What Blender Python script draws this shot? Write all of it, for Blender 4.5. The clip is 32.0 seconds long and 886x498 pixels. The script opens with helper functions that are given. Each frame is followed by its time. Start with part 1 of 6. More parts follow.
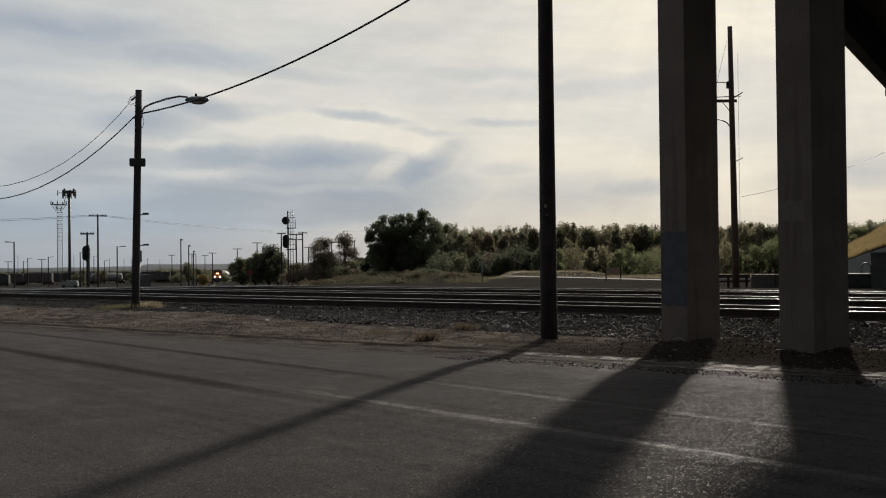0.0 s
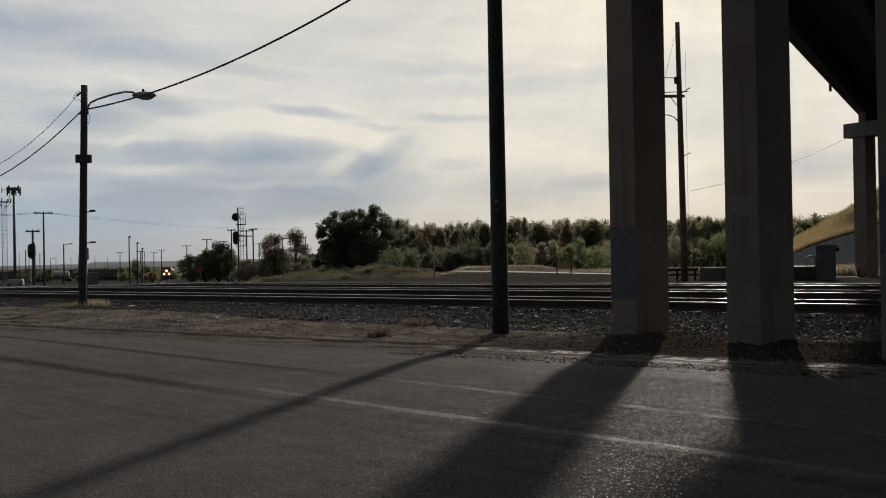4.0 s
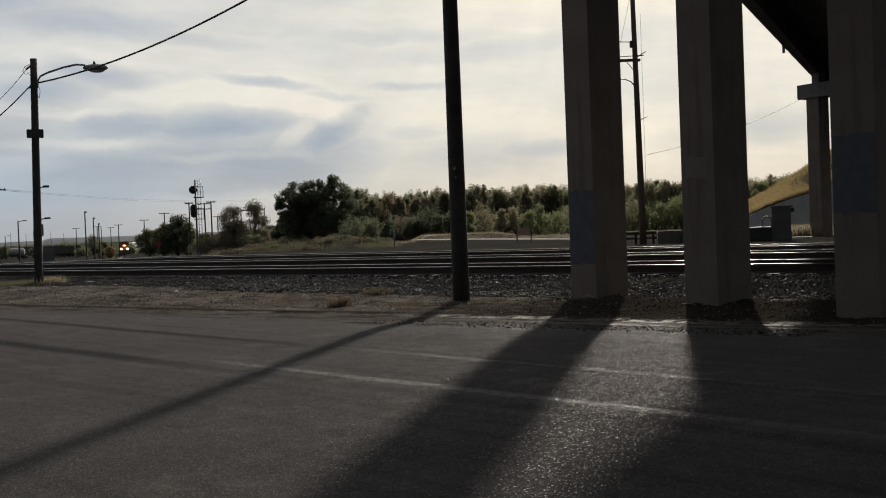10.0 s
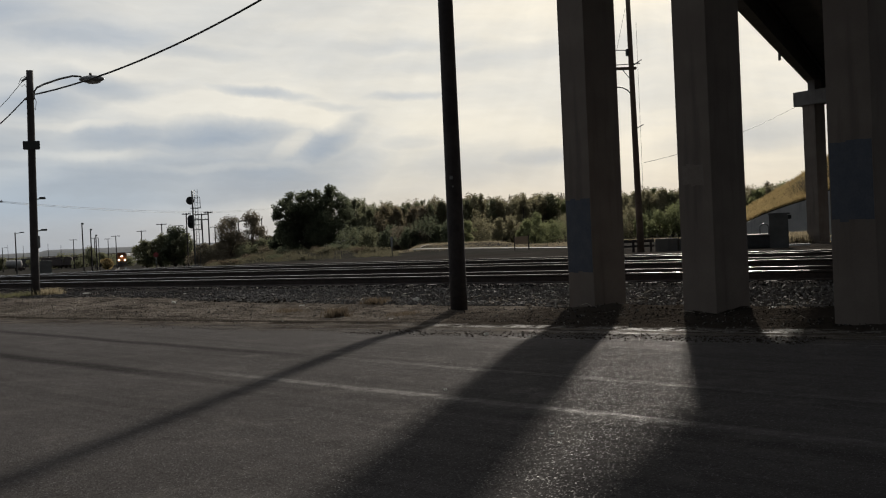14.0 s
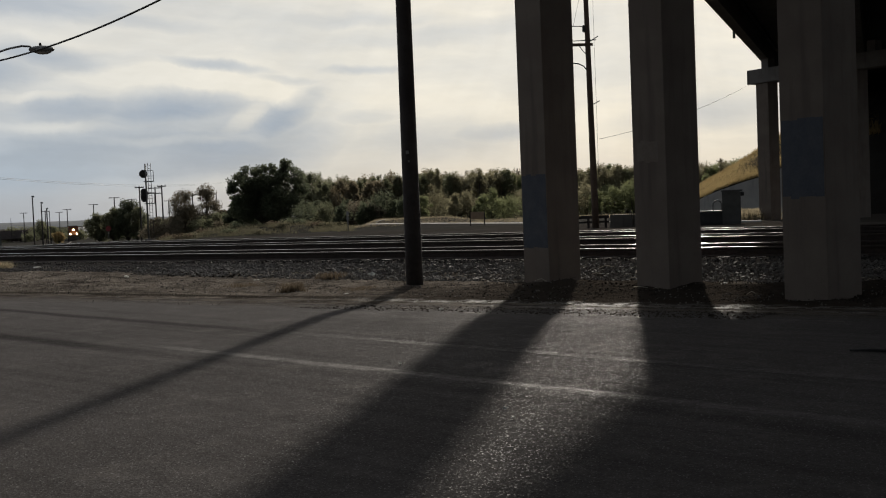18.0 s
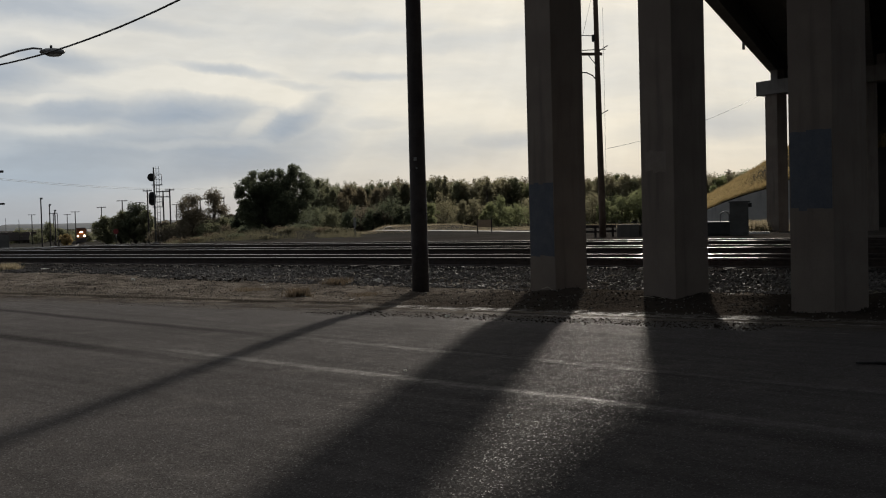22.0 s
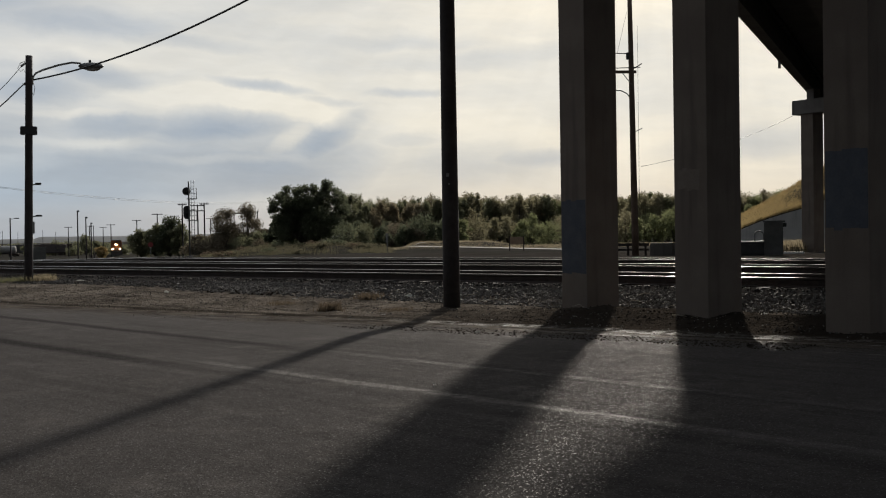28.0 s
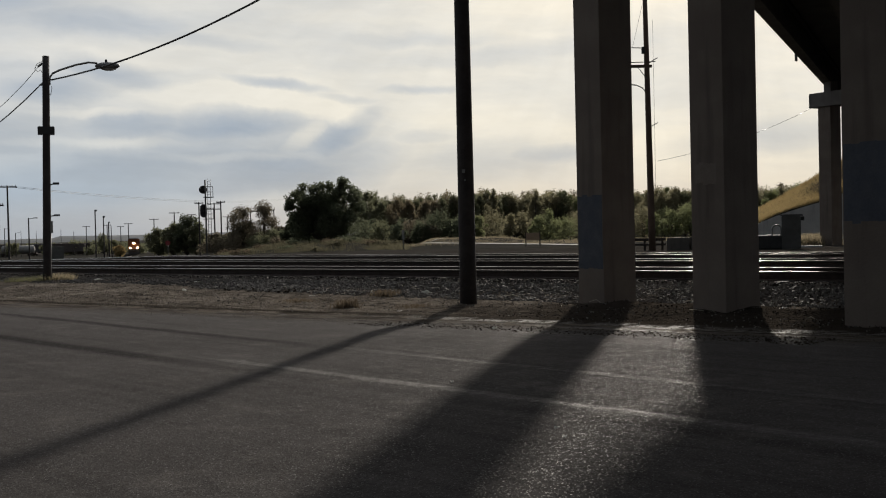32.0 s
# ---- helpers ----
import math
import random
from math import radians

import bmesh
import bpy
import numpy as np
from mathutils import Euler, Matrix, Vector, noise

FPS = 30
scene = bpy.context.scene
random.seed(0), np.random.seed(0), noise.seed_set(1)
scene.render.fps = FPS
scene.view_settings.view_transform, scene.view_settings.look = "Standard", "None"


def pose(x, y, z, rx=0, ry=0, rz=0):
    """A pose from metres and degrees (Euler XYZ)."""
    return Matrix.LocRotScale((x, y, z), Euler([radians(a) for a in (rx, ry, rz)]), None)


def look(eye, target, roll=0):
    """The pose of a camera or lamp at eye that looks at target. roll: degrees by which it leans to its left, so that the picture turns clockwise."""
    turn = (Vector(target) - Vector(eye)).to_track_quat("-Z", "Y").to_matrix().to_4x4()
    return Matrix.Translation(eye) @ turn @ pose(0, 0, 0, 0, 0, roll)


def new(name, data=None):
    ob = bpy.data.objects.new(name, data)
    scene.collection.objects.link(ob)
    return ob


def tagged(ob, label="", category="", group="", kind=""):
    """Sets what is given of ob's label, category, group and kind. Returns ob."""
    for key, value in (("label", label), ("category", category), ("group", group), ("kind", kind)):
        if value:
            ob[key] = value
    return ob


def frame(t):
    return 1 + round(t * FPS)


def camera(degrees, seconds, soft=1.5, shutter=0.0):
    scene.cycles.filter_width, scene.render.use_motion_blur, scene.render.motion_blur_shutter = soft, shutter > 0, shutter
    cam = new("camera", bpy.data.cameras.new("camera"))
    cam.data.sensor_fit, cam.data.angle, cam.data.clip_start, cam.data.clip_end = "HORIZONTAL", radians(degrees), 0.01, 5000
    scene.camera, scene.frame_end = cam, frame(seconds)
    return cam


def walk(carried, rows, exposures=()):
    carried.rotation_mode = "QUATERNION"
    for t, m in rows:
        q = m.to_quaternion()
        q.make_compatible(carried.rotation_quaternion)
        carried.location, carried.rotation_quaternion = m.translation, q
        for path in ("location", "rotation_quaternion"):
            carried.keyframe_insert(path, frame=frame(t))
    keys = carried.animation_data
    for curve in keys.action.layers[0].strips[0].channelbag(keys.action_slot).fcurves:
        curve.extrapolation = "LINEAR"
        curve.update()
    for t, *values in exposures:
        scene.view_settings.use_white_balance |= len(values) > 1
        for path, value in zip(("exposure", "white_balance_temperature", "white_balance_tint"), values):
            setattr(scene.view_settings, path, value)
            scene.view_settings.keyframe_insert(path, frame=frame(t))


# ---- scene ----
cam = camera(44.32, 32.0, soft=1.1)
# seconds, eye x y z, pitch + 90, lean, turn
PATH = [
    (0, 0.000, 0.000, 1.400, 90.611, 0.630, 0.007),
    (0.5, 0.003, 0.002, 1.400, 90.624, 0.697, -0.142),
    (1, 0.001, 0.009, 1.400, 90.702, 0.348, -0.468),
    (1.5, -0.004, 0.005, 1.400, 90.652, 0.232, -0.888),
    (2, 0.000, 0.002, 1.400, 90.873, 0.434, -1.310),
    (2.5, 0.005, 0.002, 1.403, 90.900, 0.775, -1.769),
    (3, 0.010, 0.004, 1.402, 90.874, 0.989, -1.986),
    (3.5, 0.009, 0.001, 1.401, 90.714, 1.004, -2.176),
    (4, 0.009, 0.004, 1.402, 90.332, 1.020, -2.535),
    (4.5, 0.006, 0.001, 1.399, 90.167, 0.989, -2.731),
    (6.5, 0.004, 0.005, 1.401, 90.548, 0.726, -2.944),
    (7, 0.010, 0.005, 1.401, 90.171, 1.032, -3.175),
    (7.5, 0.014, 0.001, 1.397, 89.834, 1.517, -3.295),
    (8, 0.020, 0.006, 1.399, 89.508, 1.858, -3.566),
    (8.5, 0.027, 0.014, 1.393, 89.125, 2.141, -3.958),
    (9, 0.030, 0.020, 1.394, 89.001, 2.347, -4.293),
    (9.5, 0.031, 0.021, 1.397, 88.614, 2.520, -4.545),
    (10, 0.025, 0.007, 1.394, 88.610, 2.243, -4.634),
    (10.5, 0.025, 0.017, 1.398, 89.013, 1.883, -4.562),
    (11, 0.029, 0.023, 1.400, 89.247, 1.796, -4.639),
    (11.5, 0.027, 0.031, 1.399, 89.345, 1.879, -4.619),
    (12, 0.028, 0.035, 1.397, 89.425, 2.105, -4.577),
    (12.5, 0.032, 0.038, 1.396, 89.590, 2.229, -4.475),
    (13, 0.035, 0.034, 1.393, 89.517, 2.492, -4.559),
    (13.5, 0.032, 0.041, 1.394, 89.237, 2.628, -4.664),
    (15.5, 0.036, 0.036, 1.396, 88.827, 2.285, -5.563),
    (16, 0.046, 0.026, 1.394, 88.098, 2.658, -6.268),
    (16.5, 0.046, 0.028, 1.396, 87.712, 2.863, -6.485),
    (17, 0.045, 0.040, 1.393, 87.301, 2.847, -6.898),
    (17.5, 0.045, 0.045, 1.389, 87.223, 2.625, -7.092),
    (18, 0.038, 0.040, 1.393, 87.680, 2.303, -7.072),
    (18.5, 0.043, 0.035, 1.391, 87.919, 2.033, -7.149),
    (19, 0.043, 0.032, 1.392, 87.936, 1.934, -7.157),
    (19.5, 0.041, 0.037, 1.392, 87.724, 2.094, -7.103),
    (20, 0.043, 0.034, 1.393, 87.636, 2.192, -7.162),
    (20.5, 0.046, 0.036, 1.394, 87.755, 2.140, -7.256),
    (21, 0.042, 0.034, 1.389, 87.934, 1.839, -7.274),
    (21.5, 0.038, 0.039, 1.386, 88.038, 1.599, -7.003),
    (22, 0.038, 0.038, 1.387, 88.082, 1.528, -6.694),
    (22.5, 0.026, 0.035, 1.389, 88.155, 1.245, -6.137),
    (23, 0.026, 0.039, 1.382, 87.801, 1.107, -6.131),
    (23.5, 0.030, 0.036, 1.381, 87.617, 1.194, -6.275),
    (24, 0.029, 0.042, 1.378, 87.578, 1.114, -6.327),
    (24.5, 0.030, 0.044, 1.377, 87.275, 1.028, -6.428),
    (25, 0.030, 0.040, 1.383, 87.103, 0.850, -6.332),
    (25.5, 0.033, 0.038, 1.376, 87.516, 0.373, -6.018),
    (27.5, 0.045, 0.033, 1.373, 88.642, 0.869, -5.272),
    (28, 0.044, 0.029, 1.374, 88.994, 0.927, -4.993),
    (28.5, 0.043, 0.025, 1.377, 89.315, 1.089, -4.665),
    (29, 0.043, 0.026, 1.376, 89.484, 1.186, -4.469),
    (29.5, 0.042, 0.023, 1.379, 89.573, 1.342, -4.509),
    (30, 0.042, 0.029, 1.377, 89.685, 1.426, -4.489),
    (30.5, 0.044, 0.028, 1.381, 89.596, 1.523, -4.487),
    (31, 0.044, 0.028, 1.377, 89.360, 1.524, -4.406),
    (31.5, 0.043, 0.027, 1.375, 89.145, 1.442, -4.318),
    (32, 0.043, 0.032, 1.373, 88.822, 1.370, -4.148),
]
walk(cam, [(r[0], pose(*r[1:])) for r in PATH], exposures=((0, -0.05), (8, -0.05), (9.2, 0.05), (15, 0.05), (24, 0.0), (28, 0.05), (32, 0.05)))

# ---- light ----
SUN_AZ, SUN_EL = 17.1, 23.4
sun_way = Vector((math.sin(radians(SUN_AZ)) * math.cos(radians(SUN_EL)), math.cos(radians(SUN_AZ)) * math.cos(radians(SUN_EL)), math.sin(radians(SUN_EL))))
sun_data = bpy.data.lights.new("sun", "SUN")
sun_data.energy, sun_data.angle, sun_data.color = 3.4, radians(1.45), (1.0, 0.93, 0.82)
sun = new("sun", sun_data)
sun.matrix_world = look((0, 0, 60), Vector((0, 0, 60)) - sun_way)


class Nodes:
    """Short hand for building a node tree."""

    def __init__(self, tree):
        self.tree = tree
        tree.nodes.clear()

    def add(self, kind, **settings):
        node = self.tree.nodes.new(kind)
        for key, value in settings.items():
            if key == "operation":
                node.operation = value
            elif key == "blend_type":
                node.blend_type = value
            elif key == "data_type":
                node.data_type = value
        return node

    def put(self, socket, value):
        if isinstance(value, bpy.types.NodeSocket):
            self.tree.links.new(value, socket)
        else:
            socket.default_value = value

    def math(self, operation, a, b=0.0, c=0.0):
        node = self.add("ShaderNodeMath", operation=operation)
        for i, value in enumerate((a, b, c)):
            self.put(node.inputs[i], value)
        return node.outputs[0]

    def vmath(self, operation, a, b=(0, 0, 0)):
        node = self.add("ShaderNodeVectorMath", operation=operation)
        self.put(node.inputs[0], a)
        self.put(node.inputs[1], b)
        return node.outputs["Value"] if operation == "DOT_PRODUCT" else node.outputs[0]

    def noise(self, vector, scale, detail=4.0, rough=0.55):
        node = self.add("ShaderNodeTexNoise")
        self.put(node.inputs["Vector"], vector)
        node.inputs["Scale"].default_value, node.inputs["Detail"].default_value, node.inputs["Roughness"].default_value = scale, detail, rough
        return node.outputs[0]

    def voronoi(self, vector, scale):
        node = self.add("ShaderNodeTexVoronoi")
        self.put(node.inputs["Vector"], vector)
        node.inputs["Scale"].default_value = scale
        return node

    def ramp(self, value, low, high, to_low=0.0, to_high=1.0):
        node = self.add("ShaderNodeMapRange")
        node.interpolation_type = "SMOOTHSTEP"
        for i, v in enumerate((value, low, high, to_low, to_high)):
            self.put(node.inputs[i], v)
        return node.outputs[0]

    def mix(self, factor, a, b, blend="MIX"):
        node = self.add("ShaderNodeMix", data_type="RGBA", blend_type=blend)
        self.put(node.inputs[0], factor)
        self.put(node.inputs[6], a if isinstance(a, bpy.types.NodeSocket) else (*a, 1))
        self.put(node.inputs[7], b if isinstance(b, bpy.types.NodeSocket) else (*b, 1))
        return node.outputs[2]


# ---- sky: pale sun behind thin streaked cloud ----
world = bpy.data.worlds.new("sky")
scene.world = world
world.use_nodes = True
k = Nodes(world.node_tree)
way = k.add("ShaderNodeTexCoord").outputs["Generated"]
sky = k.add("ShaderNodeTexSky")
sky.sky_type, sky.sun_disc, sky.sun_elevation, sky.sun_rotation = "NISHITA", False, radians(SUN_EL), radians(SUN_AZ)
axes = k.add("ShaderNodeSeparateXYZ")
k.put(axes.inputs[0], way)
bearing = k.math("MULTIPLY", k.math("ARCTAN2", axes.outputs[0], axes.outputs[1]), 57.296)
height = k.math("MULTIPLY", k.math("ARCSINE", axes.outputs[2]), 57.296)
rough = k.noise(way, 14.0, 5.0, 0.6)
bearing = k.math("ADD", bearing, k.math("MULTIPLY", k.math("SUBTRACT", rough, 0.5), 2.4))
height = k.math("ADD", height, k.math("MULTIPLY", k.math("SUBTRACT", k.noise(way, 12.0, 5.0, 0.6), 0.5), 1.2))
flat = k.add("ShaderNodeCombineXYZ")
k.put(flat.inputs[0], k.math("ADD", bearing, k.math("MULTIPLY", height, 0.9)))
k.put(flat.inputs[1], k.math("MULTIPLY", height, 3.6))
streaks = k.noise(flat.outputs[0], 0.055, 6.0, 0.52)
wisps = k.noise(flat.outputs[0], 0.21, 5.0, 0.6)
drawn = k.add("ShaderNodeCombineXYZ")
k.put(drawn.inputs[0], k.math("MULTIPLY", bearing, 0.5))
k.put(drawn.inputs[1], k.math("MULTIPLY", k.math("ADD", height, k.math("MULTIPLY", bearing, 0.07)), 4.5))
fibres = k.noise(drawn.outputs[0], 0.22, 4.0, 0.5)


def bank_of_cloud(az, el, half_az, half_el, lean=0.0):
    """How deep a way lies in one darker bank of cloud."""
    dx = k.math("SUBTRACT", bearing, az)
    dy = k.math("SUBTRACT", k.math("SUBTRACT", height, el), k.math("MULTIPLY", dx, lean))
    r = k.math("ADD", k.math("POWER", k.math("ABSOLUTE", k.math("DIVIDE", dx, half_az)), 2.0), k.math("POWER", k.math("ABSOLUTE", k.math("DIVIDE", dy, half_el)), 2.0))
    return k.ramp(k.math("ADD", r, k.math("MULTIPLY", k.math("SUBTRACT", wisps, 0.5), 2.2)), 3.6, -1.6)


# darker banks: bearing, height, half width, half height, lean, depth
banks = k.math("MULTIPLY", bank_of_cloud(-6.2, 5.3, 2.8, 0.65, 0.0), 0.85)
LOW_BANKS = ((-1.4, 4.7, 1.8, 0.75, 0.42, 1.05), (-12.0, 5.4, 3.2, 0.5, 0.02, 0.6), (-11.0, 3.5, 6.0, 0.6, 0.0, 0.55), (-3.2, 3.6, 4.2, 1.1, 0.05, 0.85), (-5.0, 4.4, 5.0, 1.2, 0.05, 0.6),
         (-4.4, 7.5, 2.0, 0.22, -0.13, 0.75), (-0.8, 6.75, 1.3, 0.16, -0.15, 0.35), (-15.5, 7.2, 2.2, 0.5, 0.0, 0.55), (-17.5, 5.0, 3.0, 1.0, 0.05, 0.5), (-13.0, 10.5, 3.2, 0.5, -0.05, 0.5))
HIGH_BANKS = ((-8.0, 9.8, 2.2, 0.3, -0.1, 0.4), (-12.6, 8.1, 1.8, 0.5, -0.25, 0.45), (3.2, 7.1, 1.6, 0.18, 0.0, 0.45), (3.3, 4.75, 1.6, 0.3, 0.0, 0.4), (10.3, 3.6, 2.2, 0.4, 0.0, 0.75),
         (3.2, 9.7, 3.0, 0.3, 0.0, 0.25), (-20.0, 11.8, 5.0, 0.7, -0.05, 0.4), (9.0, 9.0, 6.0, 0.4, 0.06, 0.2), (6.5, 3.3, 4.5, 0.8, 0.0, 0.4), (20.0, 4.0, 3.0, 0.6, 0.1, 0.5))
for *args, depth in LOW_BANKS + HIGH_BANKS:
    banks = k.math("MAXIMUM", banks, k.math("MULTIPLY", bank_of_cloud(*args), depth))
bright = k.math("MULTIPLY", bank_of_cloud(-4.8, 6.7, 2.3, 0.36, -0.14), 1.0)
for *args, depth in ((-8.4, 7.0, 2.2, 0.4, 0.02, 0.9), (-1.6, 6.05, 1.7, 0.36, -0.22, 1.0), (-3.0, 4.9, 0.8, 0.36, 0.8, 0.7), (-13.5, 6.1, 2.2, 0.16, 0.0, 0.5), (-13.5, 4.6, 3.2, 0.2, 0.0, 0.6), (-6.8, 3.85, 3.0, 0.16, 0.0, 0.45), (-15.5, 9.0, 4.0, 0.4, -0.08, 0.5), (-18.5, 3.5, 3.0, 0.35, 0.0, 0.6), (-5.5, 1.5, 5.0, 0.4, 0.0, 0.7)):
    bright = k.math("MAXIMUM", bright, k.math("MULTIPLY", bank_of_cloud(*args), depth))
grey = k.math("ADD", k.math("ADD", k.math("MULTIPLY", k.ramp(streaks, 0.66, 0.34), 0.34), k.math("MULTIPLY", k.ramp(fibres, 0.75, 0.25), 0.12)), k.math("MULTIPLY", banks, k.math("ADD", 0.35, k.math("MULTIPLY", wisps, 1.3))))
grey = k.math("MINIMUM", k.math("MAXIMUM", k.math("SUBTRACT", grey, k.math("MULTIPLY", bright, 0.6)), 0.0), 1.0)
toward = k.vmath("DOT_PRODUCT", way, tuple(sun_way))
glow = k.math("POWER", k.math("MAXIMUM", toward, 0.0), 5.5)
lit = k.mix(glow, (0.655, 0.67, 0.684), (0.96, 0.878, 0.705))
lit = k.mix(k.math("MULTIPLY", k.ramp(height, 6.0, 2.0), k.ramp(glow, 0.62, 0.3)), lit, (0.4, 0.49, 0.6))
# paler and warmer air just over the horizon
lit = k.mix(k.math("MULTIPLY", k.ramp(height, 2.4, 0.4), 0.55), lit, k.mix(glow, (0.43, 0.5, 0.58), (0.86, 0.74, 0.58)))
veil = k.mix(grey, lit, k.mix(glow, (0.23, 0.303, 0.42), (0.385, 0.45, 0.53)))
# faint shafts that fan out from the sun, and a fine curdled grain
fan = k.add("ShaderNodeCombineXYZ")
k.put(fan.inputs[0], k.math("MULTIPLY", k.math("ARCTAN2", k.math("SUBTRACT", bearing, SUN_AZ), k.math("SUBTRACT", SUN_EL, height)), 9.0))
k.put(fan.inputs[1], k.math("MULTIPLY", height, 0.12))
shafts = k.ramp(k.noise(fan.outputs[0], 1.0, 3.0, 0.55), 0.3, 0.7, 0.965, 1.035)
curd = k.ramp(k.noise(flat.outputs[0], 0.55, 5.0, 0.62), 0.25, 0.75, 0.975, 1.025)
veil = k.vmath("SCALE", veil)
k.put(veil.node.inputs[3], k.math("MULTIPLY", shafts, curd))
# the cloud thickens and dulls away from the sun
veil = k.vmath("SCALE", veil)
k.put(veil.node.inputs[3], k.math("MULTIPLY", k.ramp(toward, -0.2, 0.72, 0.235, 1.0), k.ramp(height, 0.0, 8.0, 0.86, 1.0)))
core = k.math("MULTIPLY", k.math("POWER", k.math("MAXIMUM", toward, 0.0), 260.0), 1.3)
veil = k.mix(core, veil, (2.2, 1.9, 1.5))
clear = k.vmath("SCALE", sky.outputs[0])
clear.node.inputs[3].default_value = 0.06
out = k.add("ShaderNodeOutputWorld")
shade = k.add("ShaderNodeBackground")
k.put(shade.inputs[0], k.mix(0.88, clear, veil))
shade.inputs[1].default_value = 1.0
k.put(out.inputs[0], shade.outputs[0])

# ---- materials ----
def material(name, colour, other, scale=4.0, rough=0.8, metal=0.0, bump=0.2, bump_scale=30.0, low=0.35, high=0.65, fine=0.3, spec=0.5, rand=0.0):
    """Two colours in broad patches, a finer grain over them, and relief."""
    m = bpy.data.materials.new(name)
    m.use_nodes = True
    k = Nodes(m.node_tree)
    where = k.add("ShaderNodeTexCoord").outputs["Object"]
    base = k.mix(k.ramp(k.noise(where, scale), low, high), colour, other)
    grain = k.noise(where, bump_scale, 3.0, 0.65)
    base = k.mix(k.math("MULTIPLY", k.ramp(grain, 0.3, 0.7), fine), base, tuple(c * 0.45 for c in colour))
    if rand:
        info = k.add("ShaderNodeObjectInfo").outputs["Random"]
        base = k.mix(k.math("MULTIPLY", info, rand), base, tuple(c * 1.8 for c in other))
    b = k.add("ShaderNodeBsdfPrincipled")
    k.put(b.inputs["Base Color"], base)
    k.put(b.inputs["Roughness"], k.ramp(k.noise(where, scale * 2.3), 0.3, 0.7, max(0.05, rough - 0.1), min(1.0, rough + 0.1)))
    b.inputs["Metallic"].default_value = metal
    b.inputs["Specular IOR Level"].default_value = spec
    if bump:
        relief = k.add("ShaderNodeBump")
        relief.inputs["Strength"].default_value, relief.inputs["Distance"].default_value = bump, 0.02
        k.put(relief.inputs["Height"], grain)
        k.put(b.inputs["Normal"], relief.outputs[0])
    o = k.add("ShaderNodeOutputMaterial")
    k.put(o.inputs[0], b.outputs[0])
    return m


def leaf_material(name, colour, other):
    m = bpy.data.materials.new(name)
    m.use_nodes = True
    k = Nodes(m.node_tree)
    geo = k.add("ShaderNodeNewGeometry").outputs["Random Per Island"]
    where = k.add("ShaderNodeTexCoord").outputs["Object"]
    base = k.mix(geo, colour, other)
    base = k.mix(k.ramp(k.noise(where, 0.5), 0.35, 0.7, 0.0, 0.5), base, tuple(c * 0.7 for c in colour))
    b = k.add("ShaderNodeBsdfPrincipled")
    k.put(b.inputs["Base Color"], base)
    b.inputs["Roughness"].default_value = 0.75
    b.inputs["Specular IOR Level"].default_value = 0.05
    t = k.add("ShaderNodeBsdfTranslucent")
    through_light = k.vmath("SCALE", base)
    through_light.node.inputs[3].default_value = 1.45
    k.put(t.inputs[0], through_light)
    s = k.add("ShaderNodeMixShader")
    s.inputs[0].default_value = 0.55
    k.put(s.inputs[1], b.outputs[0])
    k.put(s.inputs[2], t.outputs[0])
    o = k.add("ShaderNodeOutputMaterial")
    k.put(o.inputs[0], s.outputs[0])
    return m


def glow_material(name, colour, strength):
    m = bpy.data.materials.new(name)
    m.use_nodes = True
    k = Nodes(m.node_tree)
    e = k.add("ShaderNodeEmission")
    e.inputs[0].default_value, e.inputs[1].default_value = (*colour, 1), strength
    o = k.add("ShaderNodeOutputMaterial")
    k.put(o.inputs[0], e.outputs[0])
    return m


